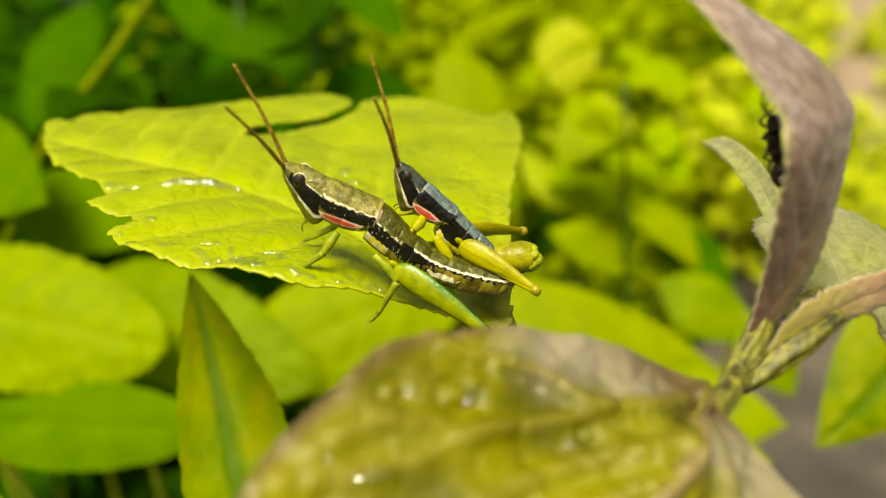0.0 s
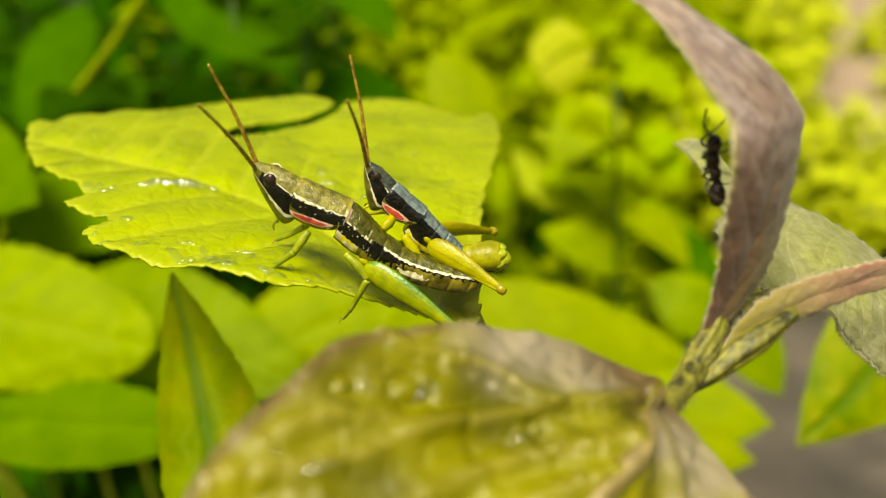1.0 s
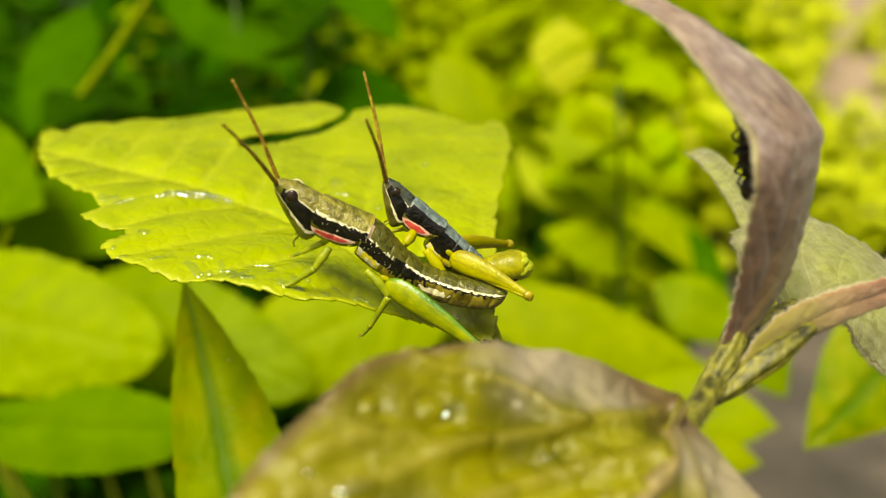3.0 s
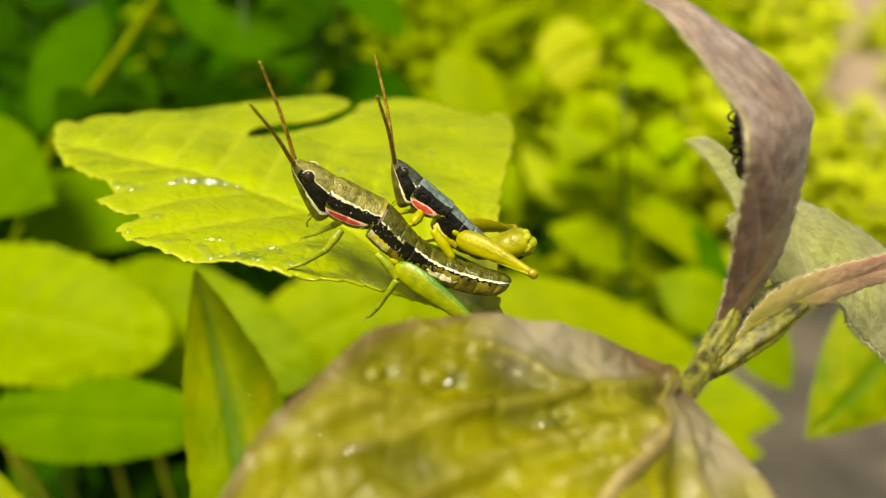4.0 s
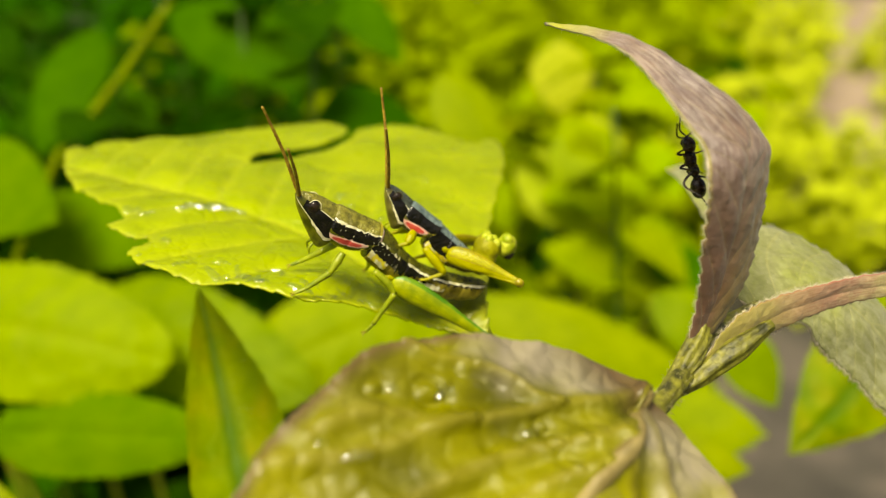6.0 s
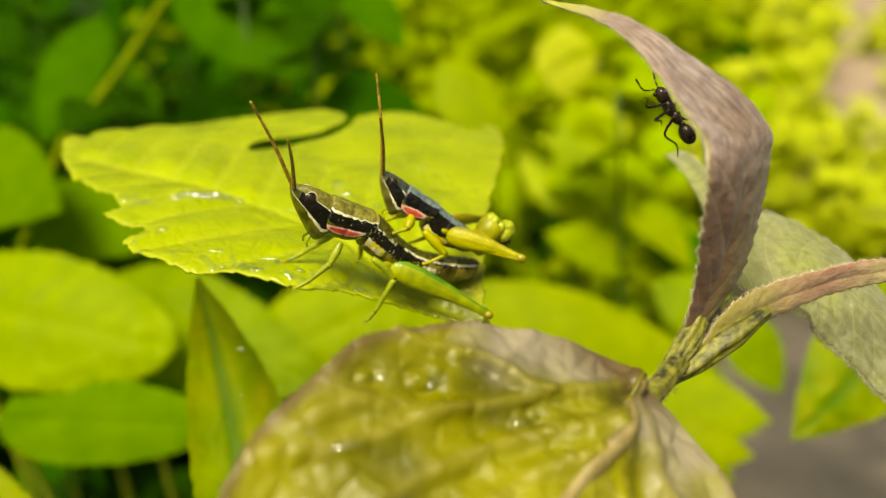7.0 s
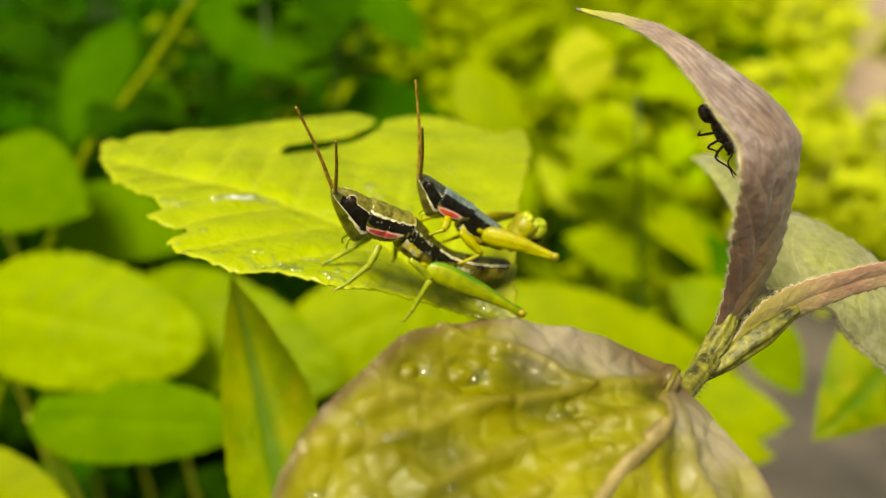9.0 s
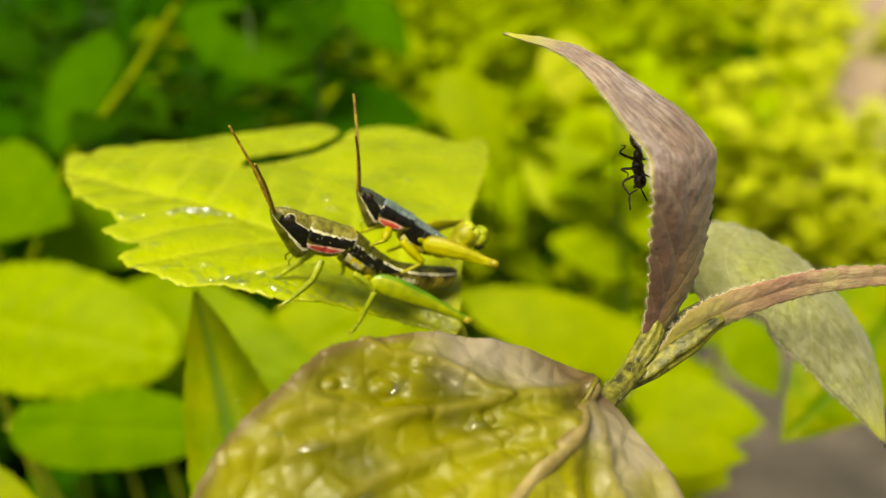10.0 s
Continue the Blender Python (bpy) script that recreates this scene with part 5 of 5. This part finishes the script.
def shade_toned_spot(rnd):
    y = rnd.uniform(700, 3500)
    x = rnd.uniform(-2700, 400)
    if x < -0.72 * y - 350 + 700 * patchy(x, y, 0.0013, 8) or y > 3250 + 400 * patchy(x, y, 0.002, 4) or not shade_toned_side(x, y, rnd):
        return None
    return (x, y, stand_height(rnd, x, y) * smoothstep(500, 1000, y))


def beyond_spot(rnd):
    y = rnd.uniform(950, 3200)
    x = rnd.uniform(0.28, 0.8) * y
    if x > 0.44 * y and noise.noise(Vector((x * 0.006, y * 0.004, 5))) < 0.0:
        return None
    return (x, y, rnd.uniform(0, 230 if x < 0.44 * y else 120))


def hedge_spot(rnd):
    x, z = rnd.uniform(-4200, 3200), rnd.uniform(0, 1500)
    return (x, 4300 + 300 * noise.noise(Vector((x * 0.002, z * 0.002, 0))) + rnd.uniform(-80, 80), z)


def around_spot(rnd):
    """Low growth on the near side of the path, outside the stands above."""
    az, far = rnd.uniform(0, 6.28), 5200 * rnd.random() ** 0.75
    x, y = far * math.cos(az), far * math.sin(az) + 300
    if far > 4300 + 1500 * noise.noise(Vector((2 * math.cos(az), 2 * math.sin(az), 5))) or y > 3700 or math.hypot(x, y - 60) < 330 or (y > 120 and -0.74 * y - 260 < x < 0.98 * y + 260) or patchy(x, y, 0.0022, 13) < -0.16:
        return None
    return (x, y, rnd.uniform(0, 240) * (0.65 + 0.5 * patchy(x, y, 0.004, 3)) * smoothstep(300, 700, math.hypot(x, y)))


# Undergrowth is added to make dark gaps among the herbs.
scatter("undergrowth", "dense low undergrowth, shade of the gaps painted into its dark green", 8500, floor_spot, LEAF_SHADE, 30, 60, 3)
scatter("far_foliage", "yellow-green foliage farther off", 4500, far_spot, LEAF_HERB, 50, 95, 4)
scatter("shaded_foliage", "foliage farther off, shade painted into its deep green", 5200, shade_toned_spot, LEAF_DEEP, 50, 95, 7)
scatter("low_weeds", "low weeds on the open earth, bright light painted into their pale green", 6500, beyond_spot, LEAF_PALE, 25, 60, 5)
scatter("low_growth", "mid-green low growth of herbs on both sides", 15000, around_spot, LEAF_HERB, 45, 100, 9)
scatter("far_hedge", "green hedge at the far side", 5200, hedge_spot, LEAF_HERB, 70, 140, 6)

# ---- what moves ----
FEMALE = [
    (0, -19.12, 98.76, 466.97, -7.0, -26.0, 177.8),
    (0.5, -19.05, 98.55, 467.01, -7.1, -25.5, 177.8),
    (1, -18.85, 98.32, 467.23, -6.8, -25.9, 178.2),
    (1.5, -18.81, 97.99, 467.07, -6.4, -25.5, 178.4),
    (2, -18.68, 97.57, 467.22, -6.3, -25.2, 178.5),
    (2.5, -18.64, 97.07, 467.41, -6.6, -25.4, 179.1),
    (4, -17.15, 96.07, 468.26, -5.8, -29.8, 180.2),
    (4.5, -17.82, 95.87, 468.23, -5.7, -29.2, 184.1),
    (5, -17.59, 95.26, 468.15, -6.2, -28.2, 183.2),
    (5.5, -16.87, 95.30, 468.36, -6.5, -32.2, 190.8),
    (7, -16.64, 94.92, 467.54, -3.3, -29.6, 204.6),
    (7.5, -16.56, 94.54, 467.63, -2.8, -29.8, 205.9),
    (8, -16.56, 94.29, 467.40, -2.7, -29.6, 206.8),
    (8.5, -16.59, 94.17, 467.79, -2.7, -29.8, 206.1),
    (9, -16.47, 94.05, 467.68, -3.1, -29.6, 206.2),
    (9.5, -16.46, 93.89, 466.51, -2.9, -27.5, 205.5),
    (10, -16.78, 93.77, 467.22, -2.8, -27.4, 205.6),
]
MALE = [
    (0, -5.65, 100.87, 466.56, -4.1, -43.3, 181.0),
    (0.5, -5.69, 101.10, 466.48, -4.1, -43.1, 181.6),
    (1, -5.42, 100.91, 466.67, -4.1, -43.8, 180.6),
    (1.5, -5.40, 100.36, 466.54, -1.6, -40.7, 181.2),
    (2, -5.31, 100.55, 466.42, -1.0, -41.2, 181.9),
    (2.5, -5.45, 100.69, 466.36, 1.0, -41.2, 181.0),
    (4, -4.97, 100.33, 467.06, 4.8, -41.9, 179.2),
    (4.5, -5.58, 101.02, 466.96, 6.6, -41.6, 181.0),
    (5, -5.02, 100.98, 466.75, 6.5, -43.8, 181.6),
    (5.5, -5.33, 101.23, 467.11, 4.8, -43.7, 185.5),
    (7, -5.36, 101.49, 467.26, 2.2, -38.6, 193.7),
    (7.5, -5.34, 101.33, 467.36, 0.0, -38.3, 195.3),
    (8, -5.41, 101.07, 467.13, -0.4, -37.5, 196.2),
    (8.5, -5.40, 100.96, 467.51, -1.2, -38.2, 196.7),
    (9, -5.24, 100.70, 467.48, -1.4, -37.5, 196.7),
    (9.5, -5.08, 100.36, 467.12, -1.5, -36.8, 196.2),
    (10, -5.51, 100.45, 467.90, -1.3, -36.6, 196.9),
]


def aim(base, way):
    """A pose at base, in millimetres, whose x axis points along way."""
    return Matrix.Translation(Vector(base) * MM) @ Vector(way).to_track_quat("X", "Z").to_matrix().to_4x4()


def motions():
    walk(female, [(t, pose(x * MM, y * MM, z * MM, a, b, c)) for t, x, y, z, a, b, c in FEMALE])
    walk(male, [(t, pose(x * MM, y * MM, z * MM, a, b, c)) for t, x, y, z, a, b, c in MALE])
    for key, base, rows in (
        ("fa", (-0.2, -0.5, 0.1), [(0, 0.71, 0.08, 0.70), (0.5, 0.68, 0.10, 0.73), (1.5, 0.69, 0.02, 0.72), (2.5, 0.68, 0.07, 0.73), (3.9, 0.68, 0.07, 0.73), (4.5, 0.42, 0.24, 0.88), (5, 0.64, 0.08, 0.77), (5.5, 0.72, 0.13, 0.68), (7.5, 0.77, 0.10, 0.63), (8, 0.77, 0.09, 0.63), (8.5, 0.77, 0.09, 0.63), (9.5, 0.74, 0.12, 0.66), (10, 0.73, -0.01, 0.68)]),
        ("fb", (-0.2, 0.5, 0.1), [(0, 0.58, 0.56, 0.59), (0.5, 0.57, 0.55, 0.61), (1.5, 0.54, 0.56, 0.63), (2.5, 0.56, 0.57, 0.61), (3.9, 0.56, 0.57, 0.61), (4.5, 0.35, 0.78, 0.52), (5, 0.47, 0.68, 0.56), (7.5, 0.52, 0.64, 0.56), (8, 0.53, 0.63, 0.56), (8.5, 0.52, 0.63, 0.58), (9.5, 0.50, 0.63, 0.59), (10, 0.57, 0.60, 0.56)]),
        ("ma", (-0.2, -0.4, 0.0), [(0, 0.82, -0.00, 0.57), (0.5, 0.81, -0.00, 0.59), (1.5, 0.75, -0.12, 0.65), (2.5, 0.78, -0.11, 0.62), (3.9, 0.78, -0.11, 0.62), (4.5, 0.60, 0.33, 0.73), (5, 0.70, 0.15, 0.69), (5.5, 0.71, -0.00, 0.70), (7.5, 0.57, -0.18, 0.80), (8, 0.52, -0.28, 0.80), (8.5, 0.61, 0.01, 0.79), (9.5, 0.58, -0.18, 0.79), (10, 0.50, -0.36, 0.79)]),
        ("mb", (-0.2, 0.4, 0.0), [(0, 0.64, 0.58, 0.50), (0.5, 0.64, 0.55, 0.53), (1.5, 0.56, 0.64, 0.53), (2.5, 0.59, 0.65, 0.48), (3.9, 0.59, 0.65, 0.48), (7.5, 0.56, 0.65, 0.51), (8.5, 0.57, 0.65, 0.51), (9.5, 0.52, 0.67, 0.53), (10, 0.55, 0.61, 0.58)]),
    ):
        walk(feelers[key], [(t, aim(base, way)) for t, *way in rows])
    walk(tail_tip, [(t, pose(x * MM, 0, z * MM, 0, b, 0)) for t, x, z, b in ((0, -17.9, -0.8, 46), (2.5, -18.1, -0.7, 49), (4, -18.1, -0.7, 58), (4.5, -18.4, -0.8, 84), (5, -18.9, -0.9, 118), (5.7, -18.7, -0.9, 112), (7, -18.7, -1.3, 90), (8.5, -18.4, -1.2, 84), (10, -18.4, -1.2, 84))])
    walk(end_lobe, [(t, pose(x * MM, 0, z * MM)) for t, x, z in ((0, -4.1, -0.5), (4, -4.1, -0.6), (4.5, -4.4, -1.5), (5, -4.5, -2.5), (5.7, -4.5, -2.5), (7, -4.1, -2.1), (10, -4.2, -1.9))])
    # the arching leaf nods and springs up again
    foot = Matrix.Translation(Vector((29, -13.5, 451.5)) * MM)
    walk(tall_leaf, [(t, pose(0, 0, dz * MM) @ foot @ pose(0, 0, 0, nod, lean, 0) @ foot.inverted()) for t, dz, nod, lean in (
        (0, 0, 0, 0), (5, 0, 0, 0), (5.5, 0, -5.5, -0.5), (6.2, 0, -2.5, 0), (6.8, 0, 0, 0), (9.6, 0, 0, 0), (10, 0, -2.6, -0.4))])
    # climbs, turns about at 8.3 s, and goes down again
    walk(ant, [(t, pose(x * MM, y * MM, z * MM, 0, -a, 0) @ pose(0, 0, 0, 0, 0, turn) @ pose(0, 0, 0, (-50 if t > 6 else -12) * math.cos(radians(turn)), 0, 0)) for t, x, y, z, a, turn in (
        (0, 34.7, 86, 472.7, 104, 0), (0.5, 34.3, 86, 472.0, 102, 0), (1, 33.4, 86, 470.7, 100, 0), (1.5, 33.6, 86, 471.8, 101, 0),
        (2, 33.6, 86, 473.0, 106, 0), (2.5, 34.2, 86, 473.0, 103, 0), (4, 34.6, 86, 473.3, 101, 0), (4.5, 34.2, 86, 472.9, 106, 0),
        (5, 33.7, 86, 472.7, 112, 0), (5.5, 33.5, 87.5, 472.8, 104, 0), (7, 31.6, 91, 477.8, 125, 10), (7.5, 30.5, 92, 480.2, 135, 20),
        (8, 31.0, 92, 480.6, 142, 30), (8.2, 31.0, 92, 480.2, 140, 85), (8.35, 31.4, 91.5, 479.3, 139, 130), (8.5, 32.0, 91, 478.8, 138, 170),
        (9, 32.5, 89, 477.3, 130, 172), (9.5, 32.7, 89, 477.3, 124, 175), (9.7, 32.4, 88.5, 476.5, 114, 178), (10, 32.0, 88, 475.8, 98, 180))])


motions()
